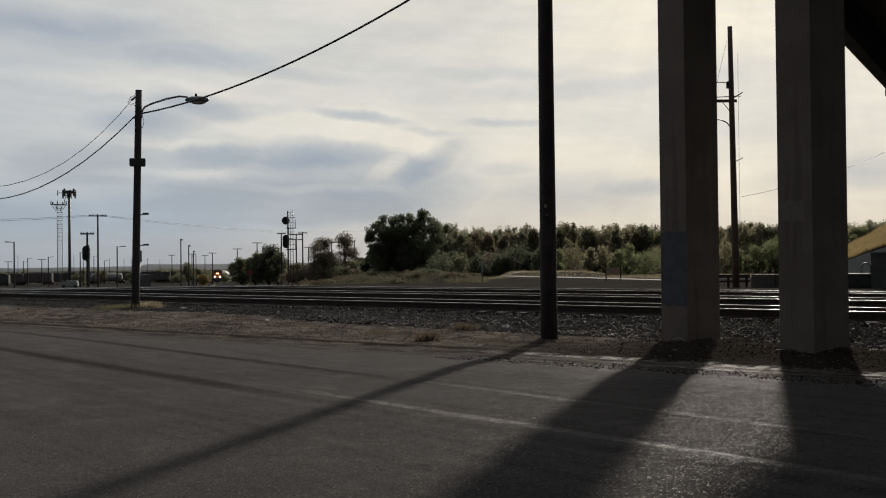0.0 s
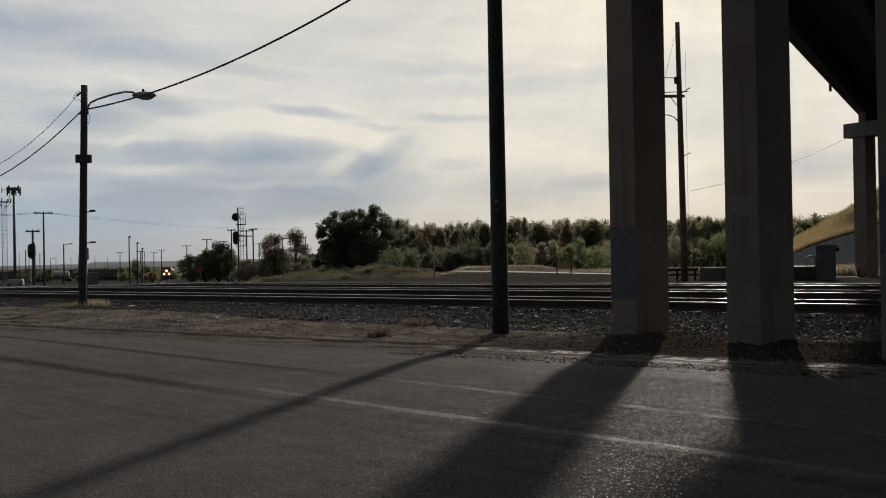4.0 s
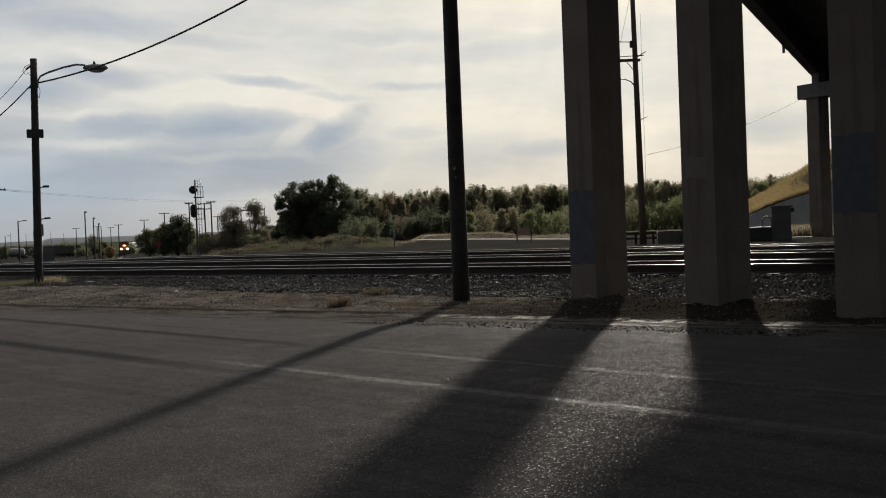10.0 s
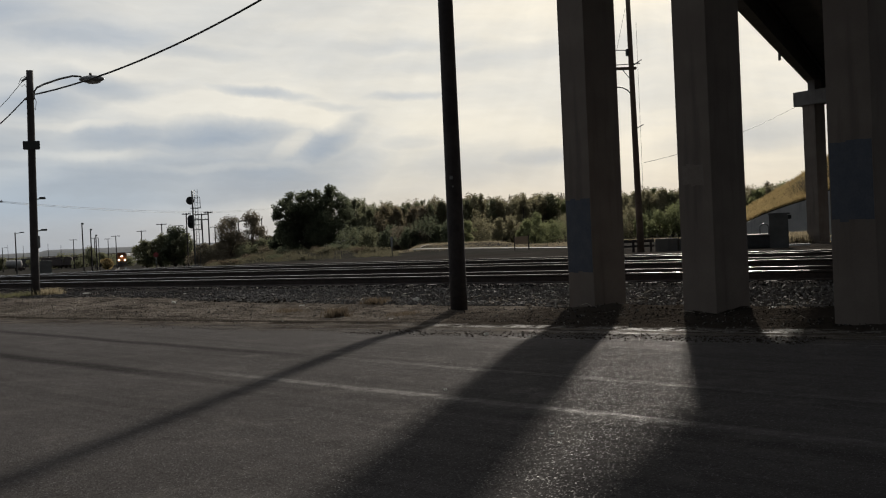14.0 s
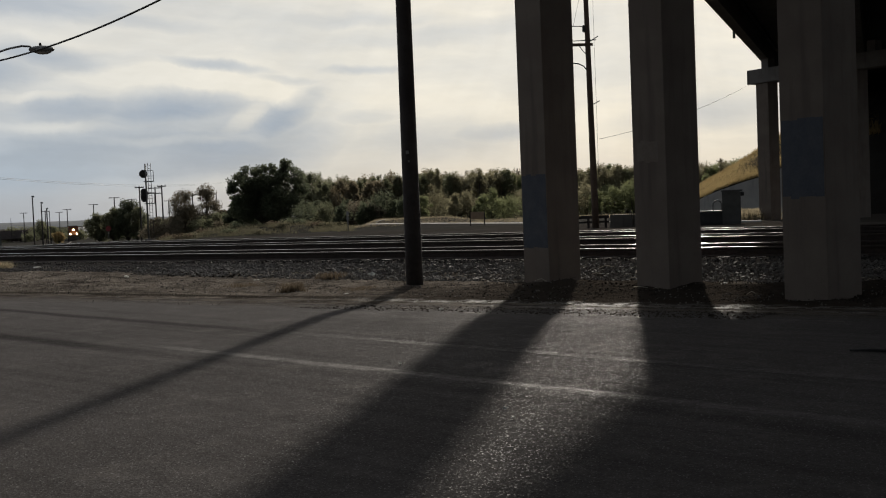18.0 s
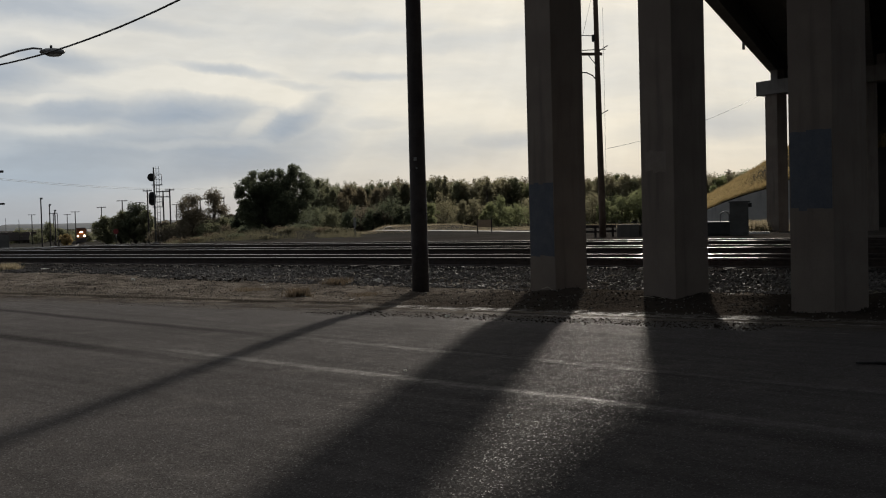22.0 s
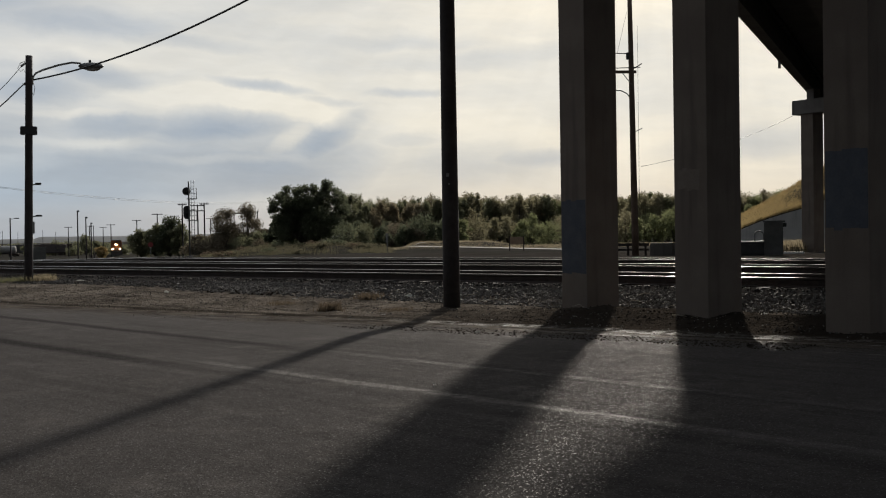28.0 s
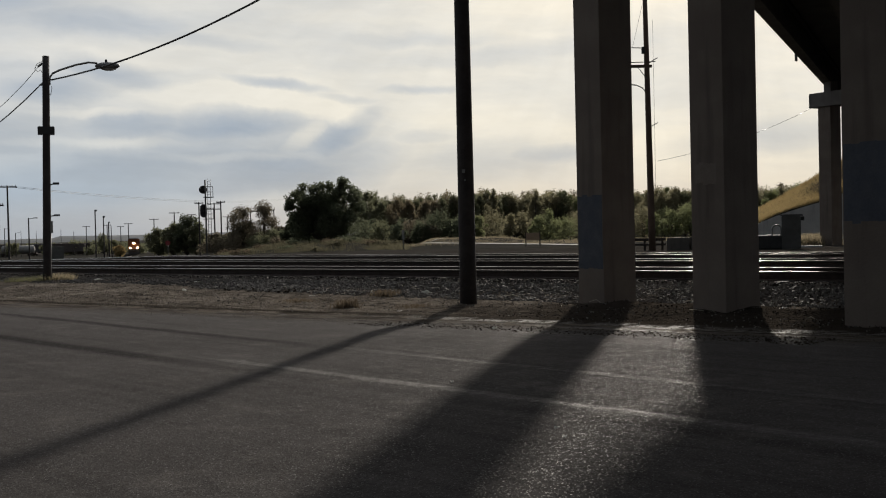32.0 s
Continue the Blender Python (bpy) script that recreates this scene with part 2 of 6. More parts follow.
def asphalt_material():
    """Worn asphalt with stone chips, polished wheel paths and tar seams along the lane."""
    m = bpy.data.materials.new("asphalt")
    m.use_nodes = True
    k = Nodes(m.node_tree)
    where = k.add("ShaderNodeTexCoord").outputs["Object"]
    broad = k.noise(where, 0.35, 4.0)
    wobble = k.math("MULTIPLY", k.math("SUBTRACT", k.noise(where, 0.25, 3.0), 0.5), 0.25)
    across = k.math("ADD", k.vmath("DOT_PRODUCT", where, (0.766, 0.643, 0)), wobble)
    along = k.add("ShaderNodeCombineXYZ")
    k.put(along.inputs[0], k.math("MULTIPLY", k.vmath("DOT_PRODUCT", where, (-0.643, 0.766, 0)), 0.12))
    k.put(along.inputs[1], k.math("MULTIPLY", across, 2.2))
    drag = k.noise(along.outputs[0], 2.0, 5.0, 0.6)

    def band(at, half):
        return k.ramp(k.math("ABSOLUTE", k.math("SUBTRACT", across, at)), half, half * 0.25)

    lane = k.math("ADD", k.vmath("DOT_PRODUCT", where, (-0.643, 0.766, 0)), k.math("MULTIPLY", wobble, 4.0))
    # the bright stretch is cut off where the sun's glint on it would fade
    worn = k.ramp(lane, 10.8, 7.5)
    tarred = k.ramp(lane, 8.5, 11.0)
    polish_glint = k.math("MULTIPLY", k.math("MAXIMUM", band(6.08, 0.11), k.math("MULTIPLY", band(7.47, 0.11), 0.6)), k.math("MULTIPLY", worn, k.math("MULTIPLY", k.ramp(drag, 0.3, 0.6, 0.35, 1.0), k.ramp(k.noise(where, 9.0, 5.0, 0.7), 0.35, 0.6, 0.15, 1.0))))
    seam = k.math("MULTIPLY", k.math("MAXIMUM", band(5.73, 0.22), k.math("MULTIPLY", band(7.44, 0.18), 0.85)), k.ramp(tarred, 0.0, 1.0, 0.25, 0.9))
    crack = k.ramp(k.math("ABSOLUTE", k.math("SUBTRACT", k.math("ADD", k.vmath("DOT_PRODUCT", where, (0.645, 0.764, 0)), k.math("MULTIPLY", k.math("SUBTRACT", k.noise(where, 1.2, 4.0), 0.5), 0.5)), 12.55)), 0.07, 0.02)
    seam = k.math("MAXIMUM", seam, k.math("MULTIPLY", crack, 0.9))
    chips = k.voronoi(where, 105.0)
    tone = k.add("ShaderNodeSeparateColor")
    k.put(tone.inputs[0], chips.outputs["Color"])
    grain = k.noise(where, 60.0, 4.0, 0.75)
    base = k.mix(k.ramp(broad, 0.35, 0.65), (0.08, 0.0742, 0.0735), (0.097, 0.09, 0.089))
    base = k.mix(k.ramp(drag, 0.4, 0.75, 0.0, 0.35), base, (0.025, 0.024, 0.023))
    base = k.mix(k.ramp(grain, 0.4, 0.62, 0.0, 0.3), base, (0.02, 0.0185, 0.017))
    base = k.mix(k.ramp(tone.outputs[0], 0.7, 1.0, 0.0, 0.16), base, (0.13, 0.118, 0.106))
    base = k.mix(k.ramp(tone.outputs[1], 0.7, 1.0, 0.0, 0.3), base, (0.03, 0.027, 0.024))
    base = k.mix(k.ramp(k.noise(where, 22.0, 4.0, 0.7), 0.5, 0.68, 0.0, 0.35), base, (0.035, 0.031, 0.028))
    # bald patches where the binder has worn away
    base = k.mix(k.ramp(k.noise(where, 1.7, 7.0, 0.75), 0.5, 0.7, 0.0, 0.45), base, (0.13, 0.12, 0.112))
    base = k.mix(k.ramp(k.noise(where, 4.5, 6.0, 0.75), 0.52, 0.7, 0.0, 0.35), base, (0.04, 0.036, 0.034))
    base = k.mix(k.math("MULTIPLY", seam, 0.75), base, (0.014, 0.013, 0.013))
    # sun glint on the smoother wheel paths put into the colour
    base = k.mix(k.math("MULTIPLY", polish_glint, 0.4), base, (0.16, 0.15, 0.14))
    # dirt carried onto the broken edge
    rim = k.math("ADD", k.vmath("DOT_PRODUCT", where, (0.645, 0.764, 0)), k.math("MULTIPLY", k.math("SUBTRACT", k.noise(where, 0.8, 5.0, 0.6), 0.5), 2.2))
    dragged = k.add("ShaderNodeCombineXYZ")
    k.put(dragged.inputs[0], k.math("MULTIPLY", k.vmath("DOT_PRODUCT", where, (-0.764, 0.645, 0)), 0.8))
    k.put(dragged.inputs[1], k.math("MULTIPLY", k.vmath("DOT_PRODUCT", where, (0.645, 0.764, 0)), 4.0))
    ruts = k.noise(dragged.outputs[0], 1.0, 6.0, 0.7)
    dirt = k.math("MULTIPLY", k.ramp(rim, 11.5, 12.9), k.ramp(k.noise(where, 5.0, 5.0, 0.7), 0.36, 0.5))
    base = k.mix(dirt, base, k.mix(k.ramp(ruts, 0.42, 0.58), (0.034, 0.028, 0.023), (0.098, 0.084, 0.07)))
    # pale silty strips on the asphalt's end by the columns, sun glare painted in
    edge = k.math("ADD", k.vmath("DOT_PRODUCT", where, (0.645, 0.764, 0)), k.math("MULTIPLY", k.math("SUBTRACT", k.noise(where, 1.6, 5.0, 0.6), 0.5), 0.5))
    lines = k.math("MAXIMUM", k.math("MULTIPLY", k.ramp(edge, 12.45, 12.55), k.ramp(edge, 12.85, 12.7)), k.math("MULTIPLY", k.ramp(k.math("ABSOLUTE", k.math("SUBTRACT", edge, 11.5)), 0.1, 0.03), 0.7))
    sunlit_wash = k.math("MULTIPLY", k.math("MULTIPLY", lines, k.ramp(k.vmath("DOT_PRODUCT", where, (-0.764, 0.645, 0)), 9.0, 6.8)), k.math("MULTIPLY", k.ramp(ruts, 0.54, 0.42), k.ramp(k.noise(where, 7.0, 5.0, 0.7), 0.36, 0.58)))
    base = k.mix(sunlit_wash, base, (0.115, 0.102, 0.09))
    b = k.add("ShaderNodeBsdfPrincipled")
    k.put(b.inputs["Base Color"], base)
    clean = k.math("SUBTRACT", 1.0, k.math("MULTIPLY", dirt, 0.85))
    k.put(b.inputs["Roughness"], k.math("SUBTRACT", k.ramp(tone.outputs[2], 0.8, 1.0, 0.95, 0.46), k.math("ADD", k.math("MULTIPLY", polish_glint, 0.1), k.math("MULTIPLY", sunlit_wash, 0.2))))
    gloss = k.math("ADD", k.ramp(tone.outputs[2], 0.82, 1.0, 0.003, 0.07), k.math("MULTIPLY", k.math("MULTIPLY", polish_glint, 0.26), k.ramp(k.noise(along.outputs[0], 14.0, 4.0, 0.7), 0.4, 0.6)))
    k.put(b.inputs["Specular IOR Level"], k.math("ADD", k.math("MULTIPLY", sunlit_wash, 0.14), k.math("MULTIPLY", gloss, clean)))
    # each chip lies at a tilt of its own
    tilt = k.vmath("SUBTRACT", chips.outputs["Color"], (0.5, 0.5, 0.5))
    tilt = k.vmath("MULTIPLY", tilt, (0.3, 0.3, 0.0))
    facet = k.vmath("NORMALIZE", k.vmath("ADD", k.add("ShaderNodeNewGeometry").outputs["Normal"], tilt))
    relief = k.add("ShaderNodeBump")
    relief.inputs["Strength"].default_value, relief.inputs["Distance"].default_value = 0.25, 0.01
    k.put(relief.inputs["Normal"], facet)
    k.put(relief.inputs["Height"], k.math("ADD", k.math("MULTIPLY", chips.outputs["Distance"], 0.8), k.math("MULTIPLY", grain, 0.5)))
    k.put(b.inputs["Normal"], relief.outputs[0])
    o = k.add("ShaderNodeOutputMaterial")
    k.put(o.inputs[0], b.outputs[0])
    return m


def ground_material():
    """Packed dirt by the road, dry grass and earth further off."""
    m = bpy.data.materials.new("earth")
    m.use_nodes = True
    k = Nodes(m.node_tree)
    where = k.add("ShaderNodeTexCoord").outputs["Object"]
    far = k.ramp(k.vmath("DOT_PRODUCT", where, (0.645, 0.764, 0)), 33.0, 44.0)
    near = k.mix(k.ramp(k.noise(where, 0.7, 6.0, 0.65), 0.38, 0.62), (0.102, 0.088, 0.075), (0.178, 0.154, 0.131))
    near = k.mix(k.ramp(k.noise(where, 2.2, 7.0, 0.75), 0.46, 0.6, 0.0, 0.55), near, (0.034, 0.028, 0.023))
    near = k.mix(k.ramp(k.noise(where, 9.0, 4.0), 0.5, 0.7, 0.0, 0.5), near, (0.028, 0.023, 0.019))
    drawn = k.add("ShaderNodeCombineXYZ")
    k.put(drawn.inputs[0], k.math("MULTIPLY", k.vmath("DOT_PRODUCT", where, (-0.764, 0.645, 0)), 0.35))
    k.put(drawn.inputs[1], k.math("MULTIPLY", k.vmath("DOT_PRODUCT", where, (0.645, 0.764, 0)), 3.2))
    streak = k.noise(drawn.outputs[0], 1.0, 7.0, 0.72)
    near = k.mix(k.ramp(streak, 0.5, 0.62, 0.0, 0.8), near, (0.03, 0.025, 0.021))
    near = k.mix(k.ramp(streak, 0.42, 0.3, 0.0, 0.6), near, (0.17, 0.146, 0.122))
    away = k.mix(k.ramp(k.noise(where, 0.06, 5.0), 0.4, 0.62), (0.045, 0.042, 0.039), (0.036, 0.035, 0.029))
    away = k.mix(k.ramp(k.math("ADD", k.vmath("DOT_PRODUCT", where, (0.645, 0.764, 0)), k.math("MULTIPLY", k.noise(where, 0.1, 3.0), 30.0)), 75.0, 100.0), (0.042, 0.037, 0.033), away)
    away = k.mix(k.ramp(k.noise(where, 0.35, 6.0, 0.7), 0.45, 0.65, 0.0, 0.6), away, (0.066, 0.062, 0.057))
    base = k.mix(far, near, away)
    pebbles = k.voronoi(where, 22.0)
    base = k.mix(k.math("MULTIPLY", k.ramp(pebbles.outputs["Color"], 0.6, 1.0, 0.0, 0.55), k.math("SUBTRACT", 1.0, k.math("MULTIPLY", far, 0.75))), base, (0.19, 0.17, 0.15))
    # damp silty road edge; sun glare on its ridge put into the colour
    over = k.math("ADD", k.vmath("DOT_PRODUCT", where, (0.645, 0.764, 0)), k.math("MULTIPLY", k.math("SUBTRACT", k.noise(where, 1.1, 4.0), 0.5), 0.7))
    reach = k.ramp(k.math("ADD", k.vmath("DOT_PRODUCT", where, (-0.764, 0.645, 0)), k.math("MULTIPLY", k.noise(where, 0.9, 4.0), 3.0)), 13.0, 9.5)
    sunlit_silt = k.math("MULTIPLY", k.math("MULTIPLY", k.ramp(k.math("ABSOLUTE", k.math("SUBTRACT", over, 13.2)), 0.3, 0.1), reach), k.ramp(k.noise(where, 4.0, 5.0, 0.7), 0.42, 0.56))
    # heaped spoil behind it, darkened further to paint in its shaded near side
    spoil = k.math("MULTIPLY", k.math("MULTIPLY", k.ramp(over, 12.95, 13.2), k.ramp(over, 16.3, 15.4)), reach)
    base = k.mix(k.math("MULTIPLY", spoil, 0.92), base, (0.036, 0.03, 0.025))
    base = k.mix(k.math("MULTIPLY", sunlit_silt, 0.6), base, (0.08, 0.07, 0.06))
    gutter = k.math("MULTIPLY", k.ramp(k.math("ABSOLUTE", k.math("SUBTRACT", over, 13.45)), 0.24, 0.07), k.math("SUBTRACT", 0.8, k.math("MULTIPLY", reach, 0.8)))
    base = k.mix(gutter, base, (0.028, 0.024, 0.02))
    b = k.add("ShaderNodeBsdfPrincipled")
    k.put(b.inputs["Base Color"], base)
    k.put(b.inputs["Roughness"], k.ramp(sunlit_silt, 0.0, 1.0, 0.95, 0.7))
    k.put(b.inputs["Specular IOR Level"], k.math("MULTIPLY", sunlit_silt, 0.3))
    relief = k.add("ShaderNodeBump")
    relief.inputs["Strength"].default_value, relief.inputs["Distance"].default_value = 1.0, 0.05
    k.put(relief.inputs["Height"], k.math("ADD", k.math("MULTIPLY", pebbles.outputs["Distance"], 0.4), k.math("MULTIPLY", k.noise(where, 3.0, 7.0, 0.65), 2.5)))
    k.put(b.inputs["Normal"], relief.outputs[0])
    o = k.add("ShaderNodeOutputMaterial")
    k.put(o.inputs[0], b.outputs[0])
    return m


def concrete_material(name, colour, other):
    """Board-marked concrete with rain streaks and one painted-over patch kind of wear."""
    m = bpy.data.materials.new(name)
    m.use_nodes = True
    k = Nodes(m.node_tree)
    where = k.add("ShaderNodeTexCoord").outputs["Object"]
    tall = k.vmath("MULTIPLY", where, (3.0, 3.0, 0.25))
    base = k.mix(k.ramp(k.noise(where, 1.2, 5.0), 0.35, 0.65), colour, other)
    base = k.mix(k.ramp(k.noise(tall, 1.6, 4.0), 0.5, 0.75, 0.0, 0.5), base, tuple(c * 0.55 for c in colour))
    base = k.mix(k.ramp(k.noise(where, 40.0, 3.0), 0.55, 0.8, 0.0, 0.35), base, tuple(c * 0.5 for c in other))
    b = k.add("ShaderNodeBsdfPrincipled")
    k.put(b.inputs["Base Color"], base)
    b.inputs["Roughness"].default_value, b.inputs["Specular IOR Level"].default_value = 0.85, 0.3
    relief = k.add("ShaderNodeBump")
    relief.inputs["Strength"].default_value, relief.inputs["Distance"].default_value = 0.3, 0.01
    k.put(relief.inputs["Height"], k.noise(where, 35.0, 5.0))
    k.put(b.inputs["Normal"], relief.outputs[0])
    o = k.add("ShaderNodeOutputMaterial")
    k.put(o.inputs[0], b.outputs[0])
    return m


ASPHALT, EARTH = asphalt_material(), ground_material()
CONCRETE = concrete_material("column_concrete", (0.15, 0.123, 0.104), (0.18, 0.15, 0.126))
CONCRETE_GREY = concrete_material("grey_concrete", (0.14, 0.13, 0.122), (0.18, 0.17, 0.158))
# one darker tone for the deck, its girders and the near cap beam
DECK_CONCRETE = concrete_material("dark_deck_concrete", (0.065, 0.062, 0.059), (0.09, 0.086, 0.08))
CONCRETE_PALE = concrete_material("pale_concrete", (0.5, 0.49, 0.47), (0.58, 0.57, 0.54))
BLUE_PAINT = material("faded_blue_paint", (0.052, 0.062, 0.084), (0.066, 0.073, 0.092), 3.0, 0.7, bump=0.1)
TAN_PAINT = material("tan_cover_paint", (0.185, 0.15, 0.125), (0.165, 0.135, 0.112), 3.0, 0.75, bump=0.1)
WOOD_DARK = material("creosoted_wood", (0.032, 0.026, 0.026), (0.048, 0.039, 0.036), 2.0, 0.85, bump=0.5, bump_scale=18)
WOOD_GREY = material("weathered_pole", (0.085, 0.056, 0.04), (0.12, 0.083, 0.06), 2.0, 0.9, bump=0.5, bump_scale=18)
TIE_WOOD = material("tie_wood", (0.042, 0.036, 0.032), (0.065, 0.055, 0.048), 3.0, 0.9, bump=0.6, bump_scale=25, rand=0.4)
RAIL_TOP = material("polished_steel", (0.42, 0.417, 0.413), (0.35, 0.347, 0.343), 1.5, 0.16, 1.0, bump=0.0, fine=0.0)
RUST = material("rusty_steel", (0.042, 0.031, 0.027), (0.062, 0.044, 0.037), 6.0, 0.85, 0.0, bump=0.3)
STEEL = material("dull_steel", (0.2, 0.2, 0.2), (0.28, 0.28, 0.27), 5.0, 0.5, 0.8, bump=0.05)
BLACK = material("black_paint", (0.018, 0.018, 0.019), (0.03, 0.03, 0.03), 4.0, 0.55, bump=0.05)
WIRE = material("cable_sheath", (0.02, 0.02, 0.02), (0.03, 0.03, 0.03), 4.0, 0.6, bump=0.0)
STONE = material("ballast_stone", (0.1, 0.093, 0.088), (0.17, 0.158, 0.148), 9.0, 0.8, spec=0.25, bump=0.3, fine=0.4)
DULL_STONE = material("dull_ballast_stone", (0.076, 0.071, 0.069), (0.122, 0.114, 0.109), 9.0, 0.85, spec=0.15, bump=0.3, fine=0.4)
# darkened ballast: the shoulder's shade below the near rail is put into this colour
SHADE_STONE = material("shade_dark_ballast", (0.03, 0.027, 0.025), (0.05, 0.045, 0.041), 9.0, 0.8, spec=0.15, bump=0.3, fine=0.4)
PEBBLE = material("verge_pebble", (0.12, 0.105, 0.09), (0.2, 0.18, 0.16), 9.0, 0.8, bump=0.2)
GRAVEL = material("ballast_bed", (0.045, 0.041, 0.039), (0.072, 0.065, 0.06), 8.0, 0.95, bump=1.0, bump_scale=14, fine=0.6, spec=0.0)
STRAW = material("dry_straw", (0.33, 0.29, 0.23), (0.42, 0.37, 0.3), 8.0, 0.85, bump=0.1)
DRY = leaf_material("dry_grass", (0.31, 0.23, 0.115), (0.23, 0.178, 0.085))
DULL_GRASS = leaf_material("dull_dry_grass", (0.1, 0.077, 0.055), (0.075, 0.06, 0.043))
MEADOW = leaf_material("pale_meadow_grass", (0.27, 0.225, 0.155), (0.2, 0.17, 0.11))
LUSH_GRASS = leaf_material("yellow_green_grass", (0.095, 0.098, 0.052), (0.125, 0.115, 0.068))
GREEN_GRASS = leaf_material("green_grass", (0.082, 0.079, 0.05), (0.115, 0.1, 0.068))
LEAF_DARK = leaf_material("dark_leaves", (0.082, 0.092, 0.06), (0.1, 0.11, 0.07))
LEAF_GREEN = leaf_material("green_leaves", (0.155, 0.17, 0.085), (0.19, 0.197, 0.103))
LEAF_OLIVE = leaf_material("olive_leaves", (0.2, 0.185, 0.115), (0.235, 0.21, 0.135))
LEAF_OLIVE_DARK = leaf_material("dark_olive_leaves", (0.14, 0.144, 0.09), (0.17, 0.17, 0.105))
LEAF_BROWN = leaf_material("brown_leaves", (0.118, 0.102, 0.075), (0.148, 0.125, 0.09))
LEAF_RUST = leaf_material("autumn_leaves", (0.2, 0.165, 0.115), (0.175, 0.155, 0.1))
CLOD = material("dry_clod", (0.05, 0.042, 0.035), (0.075, 0.063, 0.052), 6.0, 0.9, spec=0.05, bump=0.4)
PAPER = leaf_material("white_paper", (0.6, 0.6, 0.585), (0.54, 0.54, 0.53))
MUD = material("spoil_mud", (0.032, 0.027, 0.023), (0.052, 0.044, 0.037), 5.0, 0.9, spec=0.03, bump=0.5)
BARK = material("bark", (0.06, 0.048, 0.038), (0.09, 0.075, 0.06), 5.0, 0.9, bump=0.5)
# oxide red and dark loco paint lifted toward grey: yard haze put into them
CAR_RED = material("oxide_paint", (0.12, 0.098, 0.092), (0.095, 0.08, 0.076), 1.0, 0.7)
CAR_GREY = material("grey_car_paint", (0.16, 0.16, 0.162), (0.12, 0.12, 0.122), 1.0, 0.6)
CAR_WHITE = material("dusty_white_paint", (0.34, 0.335, 0.33), (0.26, 0.255, 0.25), 1.0, 0.6)
LOCO_ORANGE = material("orange_paint", (0.18, 0.065, 0.025), (0.14, 0.055, 0.025), 1.0, 0.5)
LOCO_DARK = material("dark_loco_paint", (0.055, 0.055, 0.057), (0.075, 0.072, 0.07), 1.0, 0.6)
LAMP_ON = glow_material("headlight_glow", (1.0, 0.66, 0.34), 34.0)
GLASS_DARK = material("dark_glass", (0.02, 0.025, 0.03), (0.03, 0.03, 0.035), 2.0, 0.1, bump=0.0)
SIGN_BROWN = material("brown_sign", (0.3, 0.21, 0.14), (0.36, 0.26, 0.17), 3.0, 0.7)
HILL = material("far_hills", (0.026, 0.037, 0.052), (0.036, 0.048, 0.064), 0.01, 0.95, bump=0.0)
CABINET = material("cabinet_grey", (0.2, 0.2, 0.19), (0.27, 0.27, 0.26), 2.0, 0.6)
RUBBER = material("black_rubber", (0.012, 0.012, 0.012), (0.02, 0.02, 0.02), 9.0, 0.8, bump=0.2)
CABINET_DARK = material("dark_cabinet_grey", (0.085, 0.085, 0.08), (0.12, 0.12, 0.115), 2.0, 0.6)
LAMP_GREY = material("lamp_casting", (0.16, 0.165, 0.165), (0.22, 0.22, 0.22), 6.0, 0.55, 0.4)
LENS = material("lamp_lens", (0.35, 0.35, 0.33), (0.28, 0.28, 0.26), 6.0, 0.25, bump=0.0)
RED_LENS = material("red_reflector", (0.24, 0.03, 0.03), (0.2, 0.028, 0.028), 6.0, 0.35, bump=0.0)

# ---- building helpers ----
def part(name, bm, mat, parent=None, label=""):
    """Link a bmesh as one mesh object, under parent where one is given."""
    data = bpy.data.meshes.new(name)
    bm.to_mesh(data)
    bm.free()
    data.materials.append(mat)
    ob = new(name, data)
    if parent is not None:
        ob.parent = parent
    if label:
        ob["label"] = label
    return ob


def thing(name, m, label, category, group="", kind=""):
    """An Empty at a thing's base, which carries its parts."""
    ob = new(name)
    ob.matrix_world = m
    ob.empty_display_size = 0.2
    return tagged(ob, label, category, group, kind)


def box(w, d, h, at=(0, 0, 0), bevel=0.0, turn=0.0, top=1.0):
    """A box of w x d x h that stands on at; top narrows its upper face."""
    bm = bmesh.new()
    bmesh.ops.create_cube(bm, size=1.0)
    for v in bm.verts:
        s = top if v.co.z > 0 else 1.0
        v.co = Vector((v.co.x * w * s, v.co.y * d * s, (v.co.z + 0.5) * h))
    if bevel:
        bmesh.ops.bevel(bm, geom=list(bm.edges), offset=bevel, segments=2, affect="EDGES")
    bmesh.ops.transform(bm, matrix=pose(*at, 0, 0, turn), verts=bm.verts)
    return bm


def rod(points, radii, sides=10):
    """A tube along points; radii one number or one for each point."""
    bm = bmesh.new()
    pts = [Vector(p) for p in points]
    rings = []
    for i, p in enumerate(pts):
        way = (pts[min(i + 1, len(pts) - 1)] - pts[max(i - 1, 0)]).normalized()
        side = way.cross(Vector((0, 0, 1)) if abs(way.z) < 0.9 else Vector((0, 1, 0))).normalized()
        other = way.cross(side)
        r = radii[i] if isinstance(radii, (list, tuple)) else radii
        rings.append([bm.verts.new(p + r * (math.cos(a) * side + math.sin(a) * other)) for a in (j * math.tau / sides for j in range(sides))])
    for a, b in zip(rings, rings[1:]):
        for j in range(sides):
            bm.faces.new((a[j], a[(j + 1) % sides], b[(j + 1) % sides], b[j]))
    bm.faces.new(list(reversed(rings[0])))
    bm.faces.new(rings[-1])
    for f in bm.faces:
        f.smooth = len(f.verts) == 4
    bmesh.ops.recalc_face_normals(bm, faces=bm.faces)
    return bm


